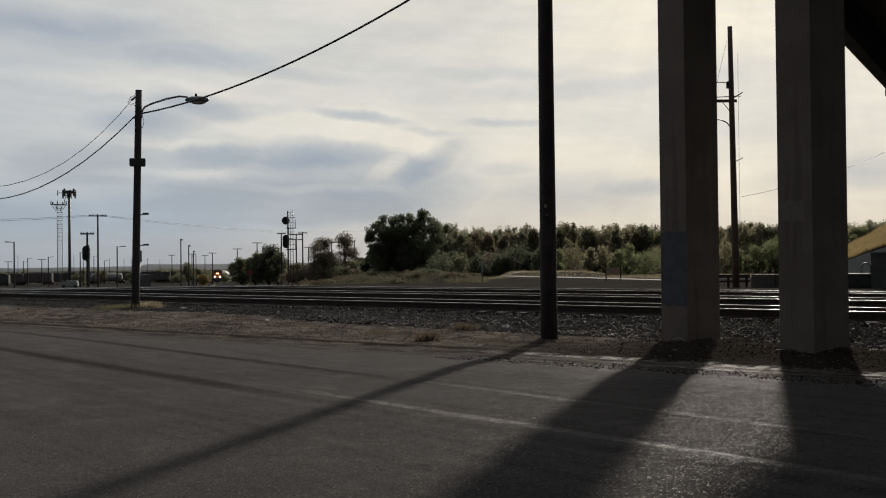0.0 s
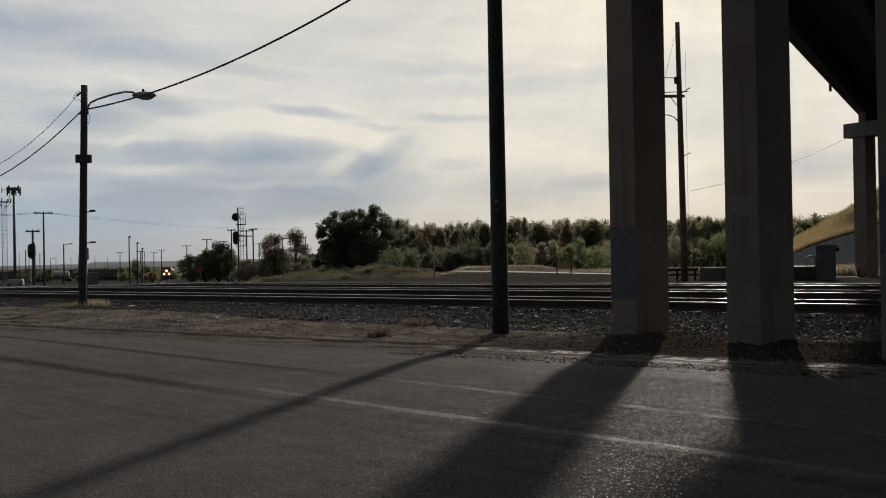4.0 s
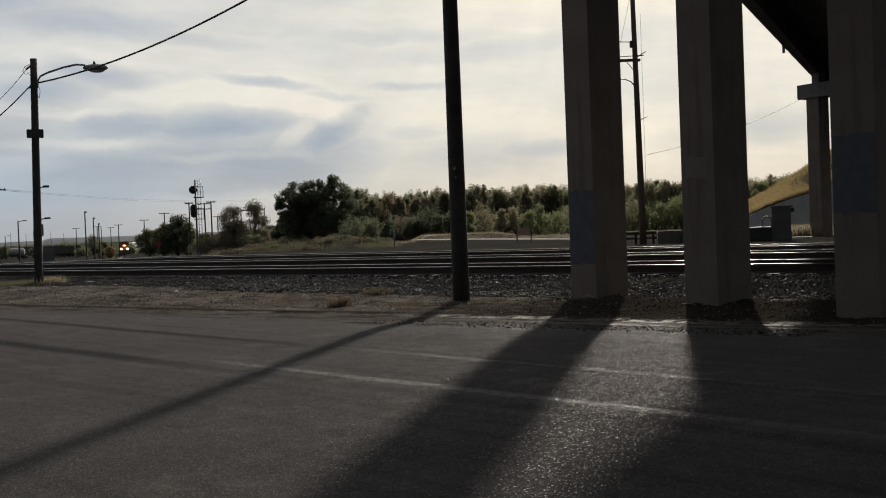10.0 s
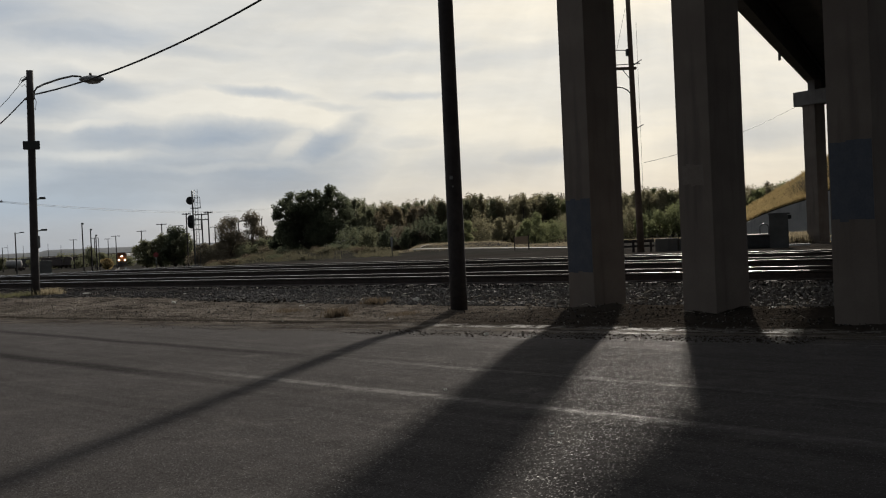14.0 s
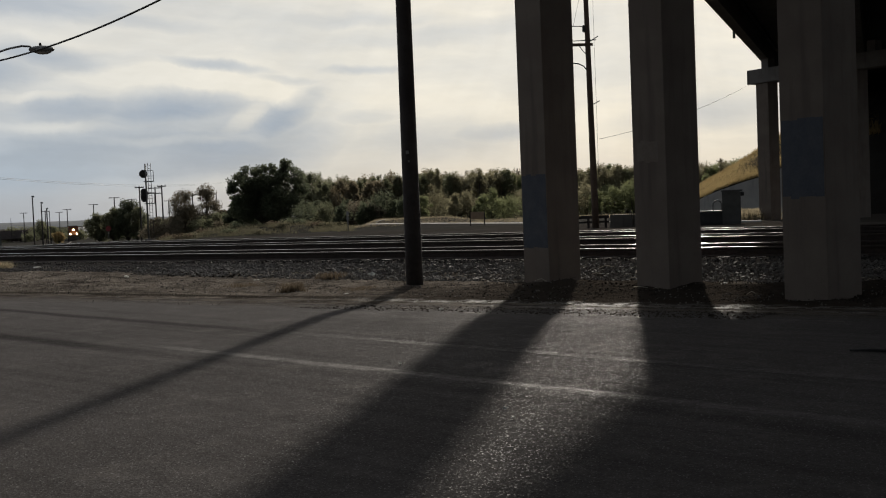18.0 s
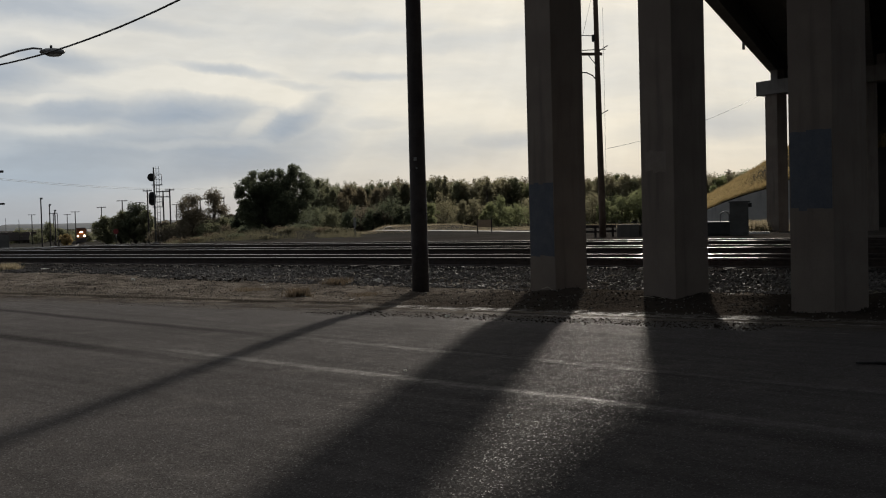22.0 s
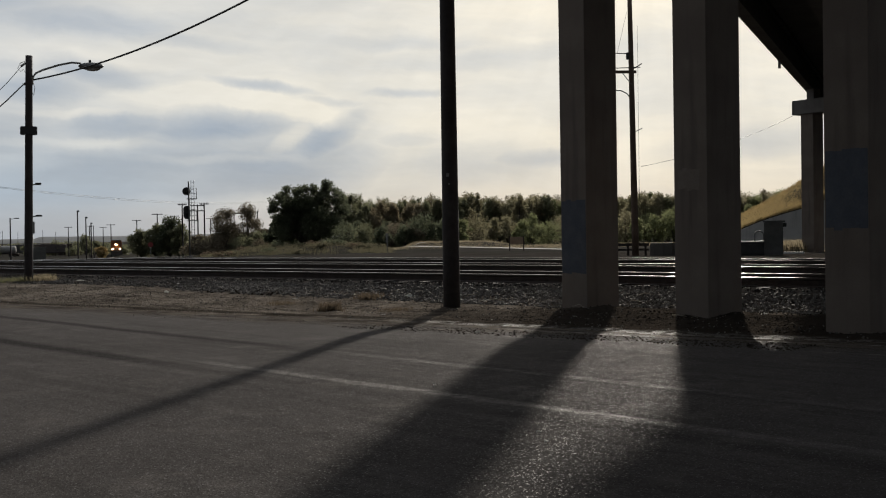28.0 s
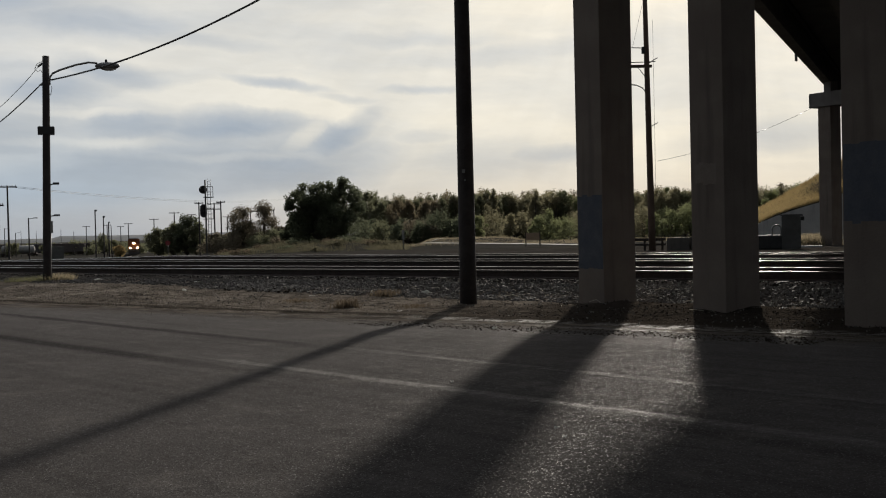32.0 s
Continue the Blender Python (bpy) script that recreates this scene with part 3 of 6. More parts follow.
def ball(r, at=(0, 0, 0), stretch=(1, 1, 1), cuts=2):
    bm = bmesh.new()
    bmesh.ops.create_icosphere(bm, subdivisions=cuts, radius=r)
    for v in bm.verts:
        v.co = Vector(at) + Vector((v.co.x * stretch[0], v.co.y * stretch[1], v.co.z * stretch[2]))
    for f in bm.faces:
        f.smooth = True
    return bm


def joined(*pieces):
    """Several bmeshes as one."""
    whole = bmesh.new()
    for piece in pieces:
        data = bpy.data.meshes.new("piece")
        piece.to_mesh(data)
        piece.free()
        whole.from_mesh(data)
        bpy.data.meshes.remove(data)
    return whole


def at(bearing, distance, z=0.0):
    """A place by its bearing in degrees from ahead and its distance."""
    return Vector((distance * math.sin(radians(bearing)), distance * math.cos(radians(bearing)), z))


def sag(a, b, drop, n=16):
    a, b = Vector(a), Vector(b)
    return [a.lerp(b, i / n) - Vector((0, 0, drop * 4 * (i / n) * (1 - i / n))) for i in range(n + 1)]


def sheet(name, points, faces, mat, smooth=True):
    data = bpy.data.meshes.new(name)
    data.from_pydata(points, [], faces)
    data.materials.append(mat)
    if smooth:
        data.polygons.foreach_set("use_smooth", [True] * len(data.polygons))
    data.update()
    return new(name, data)


# ---- lie of the land ----
TRACK = Vector((-0.764, 0.645, 0))     # along the rails
ACROSS = Vector((0.645, 0.764, 0))     # from the road over the rails
ROAD_EDGE = 13.1
CENTRES = (19.72, 24.5, 28.95)
LEFT_R = [0, 45, 110, 200, 300, 410, 700, 1500, 3500, 9000]
LEFT_Z = [0.16, 0.16, -0.97, -2.75, -4.5, -5.9, -8.0, -11.0, -16.0, -40.0]
RIGHT_Z = [0.16, 0.16, -0.85, -1.35, -2.0, -3.0, -5.0, -9.0, -14.0, -40.0]


def smooth(x, low, high):
    x = min(1.0, max(0.0, (x - low) / (high - low)))
    return x * x * (3 - 2 * x)


def land(x, y):
    """Height of the ground at a place."""
    r, az = math.hypot(x, y), math.degrees(math.atan2(x, y))
    u, a = x * ACROSS.x + y * ACROSS.y, x * TRACK.x + y * TRACK.y
    side = smooth(az, -4.0, 4.0)
    far = float(np.interp(r, LEFT_R, LEFT_Z)) * (1 - side) + float(np.interp(r, LEFT_R, RIGHT_Z)) * side
    rise = 0.02 + 0.14 * smooth(a, 9.0, 23.0)
    if u < ROAD_EDGE + 0.25:
        near = -0.012
    else:
        near = rise * smooth(u, ROAD_EDGE + 0.2, 16.8) + 0.08 * smooth(u, 16.9, 17.9) * (1 - rise / 0.2)
    z = near if r < 45 and u < 18.2 else near + (far - near) * max(smooth(u, 18.0, 18.5), smooth(r, 45, 70)) if u < 33 else far
    if 12 < r < 70 and 13.5 < u < 18.4:
        edge = smooth(u, 13.5, 14.1)
        z += edge * (0.05 * noise.noise(Vector((a * 0.35, u * 2.6, 0))) + 0.035 * noise.noise(Vector((x * 2.2, y * 2.2, 3))) + 0.015 * noise.noise(Vector((x * 7.0, y * 7.0, 3))))
        # spoil heaped along the foot of the columns
        heap = max(0.0, 1 - abs(u - 15.3) / 1.1) * (1 - smooth(a, 7.5, 10.0))
        z += heap * (0.09 + 0.1 * noise.noise(Vector((a * 1.1, u * 2.0, 8))))
    if r > 60:
        z += 0.12 * noise.noise(Vector((x * 0.06, y * 0.06, 5)))
    # grassy mound before the trees
    bank = smooth(az, -7.6, -3.8) * (1 - smooth(az, -0.5, 2.6)) * smooth(r, 112, 122) * (1 - smooth(r, 132, 150))
    z += bank * (0.95 + 0.35 * noise.noise(Vector((x * 0.25, y * 0.25, 9))) + 0.35 * noise.noise(Vector((x * 0.8, y * 0.8, 4))))
    z += 0.75 * smooth(az, 2.7, 3.7) * (1 - smooth(az, 7.0, 9.5)) * smooth(r, 123, 147) * (1 - smooth(r, 162, 185))
    return z


def road_height(u):
    """The asphalt lies a little higher in the middle than at its broken edge."""
    return 0.08 * (1 - smooth(u, 10.2, 12.9))


def ground_mesh():
    """One sheet in rings about the eye, fine near by, out to the horizon."""
    azs = [-180 + i * 4.0 for i in range(37)] + [-34 + i * 0.5 for i in range(137)] + [36 + i * 4.0 for i in range(36)]
    azs = sorted(set(round(a, 3) for a in azs if a < 180))
    radii = [0.0] + [2.0 + i for i in range(9)] + [11 + 0.28 * i for i in range(130)]
    r = radii[-1]
    while r < 8500:
        r *= 1.035
        radii.append(r)
    points, faces, n = [], [], len(azs)
    for r in radii:
        for az in azs:
            x, y = r * math.sin(radians(az)), r * math.cos(radians(az))
            points.append((x, y, land(x, y)))
    for i in range(len(radii) - 1):
        for j in range(n):
            a, b = i * n + j, i * n + (j + 1) % n
            faces.append((a, b, b + n, a + n))
    return sheet("ground", points, [f[::-1] for f in faces], EARTH)


tagged(ground_mesh(), "packed brown dirt and dry grass running out to the horizon", "ground", kind="structure")

# ---- road ----
def road_mesh():
    rows, points, faces = [], [], []
    us = [-60 + 5 * i for i in range(13)] + [1 + i * 0.45 for i in range(27)]
    steps = [-90 + i * 1.0 for i in range(240)]
    for a in steps:
        for j in range(len(us) + 1):
            if j < len(us):
                u = min(us[j], ROAD_EDGE - 0.6)
            else:
                u = ROAD_EDGE + 0.4 * noise.noise(Vector((a * 0.3, 0, 0))) + 0.2 * noise.noise(Vector((a * 1.7, 4, 0)))
            p = TRACK * a + ACROSS * u
            points.append((p.x, p.y, road_height(u) - (0.0 if j < len(us) else 0.004)))
    n = len(us) + 1
    for i in range(len(steps) - 1):
        for j in range(n - 1):
            faces.append((i * n + j, i * n + j + 1, (i + 1) * n + j + 1, (i + 1) * n + j))
    return sheet("road", points, faces, ASPHALT)


tagged(road_mesh(), "worn grey asphalt road with polished wheel paths and tar seams", "road", kind="structure")


# ---- far hills ----
def hills():
    points, faces = [], []
    n = 600
    for i in range(n + 1):
        az = -60 + 120 * i / n
        top = -0.13 + 0.1 * smooth(az, -15.65, -15.25) + 0.04 * noise.noise(Vector((az * 0.22, 0, 0))) + 0.03 * noise.noise(Vector((az * 1.1, 3, 0))) + 0.025 * noise.noise(Vector((az * 5.0, 6, 0)))
        top = top if az < 4 else top + 0.2
        for r, el in ((2400, -1.3), (2700, top - 0.12), (3000, top), (3600, top - 0.6)):
            p = at(az, r)
            points.append((p.x, p.y, 1.4 + r * math.tan(radians(el))))
    for i in range(n):
        for j in range(3):
            a = i * 4 + j
            faces.append((a, a + 4, a + 5, a + 1))
    ob = sheet("backdrop", points, faces, HILL)
    return tagged(ob, "low hazy bluffs along the horizon", "hills", kind="structure")


hills()


# ---- railway ----
RAIL_PROFILE = [(-0.07, 0.0), (-0.07, 0.012), (-0.012, 0.035), (-0.012, 0.125), (-0.036, 0.135), (-0.036, 0.156), (-0.033, 0.164), (-0.025, 0.169), (-0.012, 0.1716), (0.0, 0.1724),
                (0.012, 0.1716), (0.025, 0.169), (0.033, 0.164), (0.036, 0.156), (0.036, 0.135), (0.012, 0.125), (0.012, 0.035), (0.07, 0.012), (0.07, 0.0)]
BED = 0.278


def rail_mesh(line, side):
    """A rail along a line of points, with a bright head and rusty flanks."""
    data = bpy.data.meshes.new("rail")
    points, faces, marks = [], [], []
    n = len(RAIL_PROFILE)
    for i, p in enumerate(line):
        way = (line[min(i + 1, len(line) - 1)] - line[max(i - 1, 0)]).normalized()
        out = Vector((way.y, -way.x, 0))
        for u, z in RAIL_PROFILE:
            q = p + out * (side * 0.7525 + u)
            points.append((q.x, q.y, q.z + z))
    for i in range(len(line) - 1):
        for j in range(n):
            a, b = i * n + j, i * n + (j + 1) % n
            faces.append((a, b, b + n, a + n))
            marks.append(1 if 7 <= j <= 10 else 0)
    data.from_pydata(points, [], faces)
    data.materials.append(RUST)
    data.materials.append(RAIL_TOP)
    data.polygons.foreach_set("material_index", marks)
    data.polygons.foreach_set("use_smooth", [7 <= i % n <= 10 for i in range(len(marks))])
    data.update()
    return data


def tie_mesh():
    bm = box(0.22, 2.55, 0.17, (0, 0, -0.155), 0.012)
    data = bpy.data.meshes.new("tie")
    bm.to_mesh(data)
    bm.free()
    data.materials.append(TIE_WOOD)
    return data


TIE = tie_mesh()


def track_height(p):
    r = math.hypot(p.x, p.y)
    return BED if r < 47 else land(p.x, p.y) + BED - 0.16


def straight_track(index, centre, first, last):
    label = ("near main railway track on dark wooden ties", "middle railway track on dark wooden ties", "far railway track on dark wooden ties")[index]
    track = thing("railway_track", Matrix(), label, "railway track", "parallel railway tracks")
    line = []
    a = first
    while a < last:
        p = TRACK * a + ACROSS * centre
        p.z = track_height(p)
        line.append(p)
        a += 3.0
    for side in (-1, 1):
        ob = new("rail", rail_mesh(line, side))
        ob.parent = track
    turn = math.degrees(math.atan2(TRACK.y, TRACK.x))
    a = -14.0
    while a < 62:
        p = TRACK * a + ACROSS * centre
        ob = new("tie", TIE)
        ob.parent = track
        ob.matrix_basis = pose(p.x, p.y, track_height(p) + random.uniform(-0.012, 0.006), 0, 0, turn + random.uniform(-1.5, 1.5))
        a += 0.56 + random.uniform(-0.03, 0.03)


for index, centre in enumerate(CENTRES):
    straight_track(index, centre, -70, 190)


def ballast_bed():
    """The raised bed of crushed stone under the three tracks."""
    profile = [(16.9, -0.06), (17.5, 0.09), (18.1, 0.22), (18.3, 0.272), (18.5, 0.276), (21.1, 0.262), (22.0, 0.2), (23.1, 0.262), (25.9, 0.262), (26.7, 0.22), (27.6, 0.262), (30.4, 0.262), (31.4, 0.12), (32.4, -0.1)]
    points, faces = [], []
    a, count = -75.0, 0
    while a < 130:
        for u, z in profile:
            p = TRACK * a + ACROSS * (u + 0.06 * noise.noise(Vector((a * 1.3, u, 0))))
            low = track_height(p) - BED
            points.append((p.x, p.y, z + low + 0.018 * noise.noise(Vector((a * 2.0, u * 3, 7)))))
        a += 0.5
        count += 1
    n = len(profile)
    for i in range(count - 1):
        for j in range(n - 1):
            faces.append((i * n + j, i * n + j + 1, (i + 1) * n + j + 1, (i + 1) * n + j))
    ob = sheet("ballast_bed", points, faces, GRAVEL, True)
    return tagged(ob, "dark crushed-stone bed under the railway tracks", "ballast", kind="structure")


ballast_bed()


def scatter_stones(name, count, u_range, a_range, sizes, mat, label, on=None, seed=1):
    """Loose stones as one object: each a small uneven block."""
    rng = np.random.default_rng(seed)
    base = np.array([(-1, -1, -1), (1, -1, -1), (1, 1, -1), (-1, 1, -1), (-1, -1, 1), (1, -1, 1), (1, 1, 1), (-1, 1, 1)], float) * 0.5
    quads = np.array([(0, 3, 2, 1), (4, 5, 6, 7), (0, 1, 5, 4), (1, 2, 6, 5), (2, 3, 7, 6), (3, 0, 4, 7)])
    points, faces = [], []
    for i in range(count):
        u, a = rng.uniform(*u_range), a_range[0] + (a_range[1] - a_range[0]) * rng.uniform() ** 1.3
        x, y = TRACK.x * a + ACROSS.x * u, TRACK.y * a + ACROSS.y * u
        z = land(x, y) if on is None else on(u, a)
        s = rng.uniform(*sizes)
        shape = base * (s, s * rng.uniform(0.6, 1.0), s * rng.uniform(0.45, 0.8)) + rng.uniform(-0.16, 0.16, (8, 3)) * s
        turn = np.array(Euler(rng.uniform(0, 6.28, 3)).to_matrix())
        points.append(shape @ turn.T + (x, y, z + s * 0.12))
        faces.append(quads + 8 * i)
    ob = sheet(name, np.concatenate(points).tolist(), np.concatenate(faces).tolist(), mat, False)
    return tagged(ob, label, "stones", kind="stuff")


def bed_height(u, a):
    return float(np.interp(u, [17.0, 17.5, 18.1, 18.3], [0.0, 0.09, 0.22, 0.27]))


scatter_stones("ballast_stones", 17000, (16.4, 18.1), (-4, 19), (0.018, 0.05), STONE, "loose grey ballast stones along the track side", lambda u, a: max(land(TRACK.x * a + ACROSS.x * u, TRACK.y * a + ACROSS.y * u), bed_height(u, a)), 2)
scatter_stones("dull_ballast_stones", 11000, (16.9, 18.1), (16, 46), (0.018, 0.048), DULL_STONE, "dull brown-grey ballast stones along the track side", lambda u, a: max(land(TRACK.x * a + ACROSS.x * u, TRACK.y * a + ACROSS.y * u), bed_height(u, a)), 22)
scatter_stones("shoulder_stones", 3500, (18.2, 18.6), (-4, 40), (0.02, 0.05), SHADE_STONE, "ballast stones on the bed's shoulder, coloured dark for its shade", bed_height, 3)
scatter_stones("slope_stones", 2600, (17.6, 18.25), (-4, 20), (0.02, 0.05), STONE, "grey ballast stones on the slope of the bed", bed_height, 9)
scatter_stones("verge_gravel", 3500, (13.0, 17.0), (-2, 34), (0.008, 0.024), PEBBLE, "scattered gravel on the dirt verge", None, 4)
scatter_stones("verge_stones", 800, (13.9, 17.0), (0, 32), (0.01, 0.03), DULL_STONE, "dull stones lying in the dirt verge", None, 41)
scatter_stones("verge_clods", 220, (13.7, 16.8), (8, 32), (0.008, 0.026), CLOD, "dark clods of earth on the dirt verge", None, 42)
scatter_stones("road_grit", 800, (11.8, 12.65), (1.0, 15.0), (0.005, 0.016), STONE, "small clods and grit spilled on the road's edge", lambda u, a: road_height(u), 7)
scatter_stones("edge_clods", 900, (11.45, 12.5), (3.6, 10.0), (0.006, 0.022), CLOD, "dark clods of dirt dropped on the road's edge", lambda u, a: road_height(u), 13)
scatter_stones("dark_clods", 60, (16.3, 16.95), (15.8, 18.2), (0.02, 0.07), MUD, "dark clods lying on the verge", None, 12)
scatter_stones("spoil_clods", 2200, (13.7, 16.4), (1.0, 9.2), (0.006, 0.024), MUD, "dark clods of spoil heaped by the overpass columns", None, 6)

def twigs(name, count, u_range, a_range, sizes, mat, label, seed):
    """Thin bent sticks and straws lying about, as one object."""
    rg = np.random.default_rng(seed)
    pieces = []
    for _ in range(count):
        u, a = rg.uniform(*u_range), rg.uniform(*a_range)
        x, y = TRACK.x * a + ACROSS.x * u, TRACK.y * a + ACROSS.y * u
        z = max(land(x, y), bed_height(u, a) if u > 17 else -1.0) + 0.02
        turn, size = rg.uniform(0, math.tau), rg.uniform(*sizes)
        line = [(x + math.cos(turn + bend) * size * t, y + math.sin(turn + bend) * size * t, z + rise) for t, bend, rise in ((-0.5, 0.0, 0.0), (0.0, 0.2, rg.uniform(0, 0.05)), (0.5, rg.uniform(-0.5, 0.5), rg.uniform(0, 0.03)))]
        pieces.append(rod(line, [size * 0.02, size * 0.024, size * 0.012], 4))
    return tagged(part(name, joined(*pieces), mat), label, "twigs", kind="stuff")


twigs("pale_straws", 90, (14.6, 17.8), (2.5, 22.0), (0.06, 0.28), STRAW, "pale dry straws and sticks on the verge and ballast", 51)
twigs("dark_twigs", 90, (14.0, 17.2), (3.0, 24.0), (0.05, 0.2), BARK, "dark broken twigs strewn over the dirt verge", 52)

# ---- overpass ----
BENT = Vector((-0.446, 0.895, 0))            # along a row of columns
BENT_TURN = math.degrees(math.atan2(BENT.y, BENT.x))
DECK = at(28.85, 1.0)                        # along the deck
DECK_SIDE = Vector((DECK.y, -DECK.x, 0))
COLUMNS = [Vector((4.07, 17.95, 0)) + Vector((1.236, -2.345, 0)) * i for i in range(5)]
SOFFIT = 8.2


def column(foot, top, size, label):
    """Square column with chamfered arrises on a low footing."""
    ob = thing("bridge_column", pose(foot.x, foot.y, foot.z, 0, 0, BENT_TURN), label, "bridge column", "overpass columns")
    part("shaft", box(size, size, top - foot.z, (0, 0, 0), 0.004), CONCRETE, ob)
    return ob


def paint_patch(ob, size, low, high, mat, across=(-0.5, 0.5), label="", seed=1):
    """A coat of paint, 3 mm thick, rolled on one face of a column in uneven strokes."""
    rg = random.Random(seed)
    w = size * (across[1] - across[0]) - 0.04
    mid = size * (across[0] + across[1]) / 2
    n = 5
    strokes = []
    for i in range(n):
        x = mid + w * ((i + 0.5) / n - 0.5)
        lo, hi = low + rg.uniform(-0.02, 0.02), high + rg.uniform(-0.02, 0.02)
        strokes.append(box(w / n, 0.006, hi - lo, (x, size / 2, lo)))
    part("paint_patch", joined(*strokes), mat, ob, label)


SIZE = 0.67
near_cols = []
for i, foot in enumerate(COLUMNS):
    p = Vector((foot.x, foot.y, land(foot.x, foot.y) - 0.25))
    near_cols.append(column(p, 7.05, SIZE, "square tan concrete overpass column standing in the dirt"))


def overpass():
    ob = thing("overpass", Matrix(), "dark concrete road overpass on square columns", "bridge", kind="structure")
    # cross beam over the near columns
    mid = (COLUMNS[0] + COLUMNS[-1]) / 2
    length = (COLUMNS[0] - COLUMNS[-1]).length + 1.75
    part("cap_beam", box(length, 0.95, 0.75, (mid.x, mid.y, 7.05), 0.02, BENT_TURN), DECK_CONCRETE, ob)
    start = Vector((3.62, 17.95, 0)) - DECK * 45
    turn = math.degrees(math.atan2(DECK.y, DECK.x))
    span = 140
    for j in range(6):
        c = start + DECK * span / 2 + DECK_SIDE * (0.21 + j * 2.3)
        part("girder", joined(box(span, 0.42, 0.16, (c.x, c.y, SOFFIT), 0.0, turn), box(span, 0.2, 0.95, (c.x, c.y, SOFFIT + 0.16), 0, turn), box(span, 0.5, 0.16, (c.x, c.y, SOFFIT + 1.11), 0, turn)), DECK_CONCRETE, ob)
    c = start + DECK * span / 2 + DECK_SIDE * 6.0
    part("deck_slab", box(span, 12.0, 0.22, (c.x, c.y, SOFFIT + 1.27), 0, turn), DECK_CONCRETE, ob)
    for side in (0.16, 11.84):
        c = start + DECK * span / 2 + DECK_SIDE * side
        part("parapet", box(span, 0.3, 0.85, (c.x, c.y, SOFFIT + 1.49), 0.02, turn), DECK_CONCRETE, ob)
    d = Vector((3.62, 17.95, 0)) + DECK * 30.3
    part("drain_pipe", rod([(d.x, d.y, SOFFIT + 0.2), (d.x, d.y, SOFFIT - 0.26)], 0.06), STEEL, ob)


overpass()


def far_bent():
    """The row of columns beyond the tracks."""
    left = at(23.8, 58.5)
    cols = [left - BENT * (0.0 + i * 2.62) for i in range(5)]
    for c in cols:
        column(Vector((c.x, c.y, land(c.x, c.y) - 0.2)), 6.95, 0.76, "square concrete overpass column beyond the tracks")
    mid = (cols[0] + cols[-1]) / 2
    ob = thing("far_cap_beam", pose(mid.x, mid.y, 6.95, 0, 0, BENT_TURN), "concrete cap beam on the columns beyond the tracks", "cap beam")
    part("beam", box((cols[0] - cols[-1]).length + 1.75, 0.95, 0.72, (0, 0, 0), 0.02), CONCRETE_GREY, ob)
    for j in range(6):
        x = (j - 2.5) * 2.05
        part("bearing_block", box(0.45, 0.5, 0.53, (x, 0, 0.72), 0.01), CONCRETE_GREY, ob)


far_bent()
for i, (low, high, mat) in enumerate(((0.62, 1.82, BLUE_PAINT), (1.82, 2.12, TAN_PAINT), (1.3, 2.28, BLUE_PAINT))):
    paint_patch(near_cols[i], SIZE, low + 0.25, high + 0.25, mat, (-0.5, 0.5) if i != 1 else (-0.3, 0.4), "faded blue paint patch" if mat is BLUE_PAINT else "tan paint over old marks", i + 3)


# ---- poles and wires ----
def wooden_pole(name, foot, height, r_low, r_top, label, lean=(0, 0), mat=None, group=""):
    ob = thing(name, pose(foot.x, foot.y, foot.z), label, "utility pole", group)
    n = 8
    pts = [(lean[0] * i / n, lean[1] * i / n, -0.3 + (height + 0.3) * i / n) for i in range(n + 1)]
    part("pole", rod(pts, [r_low + (r_top - r_low) * i / n for i in range(n + 1)], 14), mat or WOOD_DARK, ob)
    return ob


near_foot = at(5.52, 19.0)
near_foot.z = land(near_foot.x, near_foot.y)
near_pole = wooden_pole("utility_pole", near_foot, 9.5, 0.15, 0.115, "dark creosoted wooden utility pole at the road's edge", (0.0, 0.0))
part("metal_tag", box(0.05, 0.012, 0.06, (-0.05, -0.15, 2.26)), CABINET, near_pole)
part("metal_tag", box(0.03, 0.012, 0.03, (-0.03, -0.15, 2.12)), CABINET, near_pole)

lamp_foot = at(-15.83, 31.2)
lamp_foot.z = land(lamp_foot.x, lamp_foot.y)


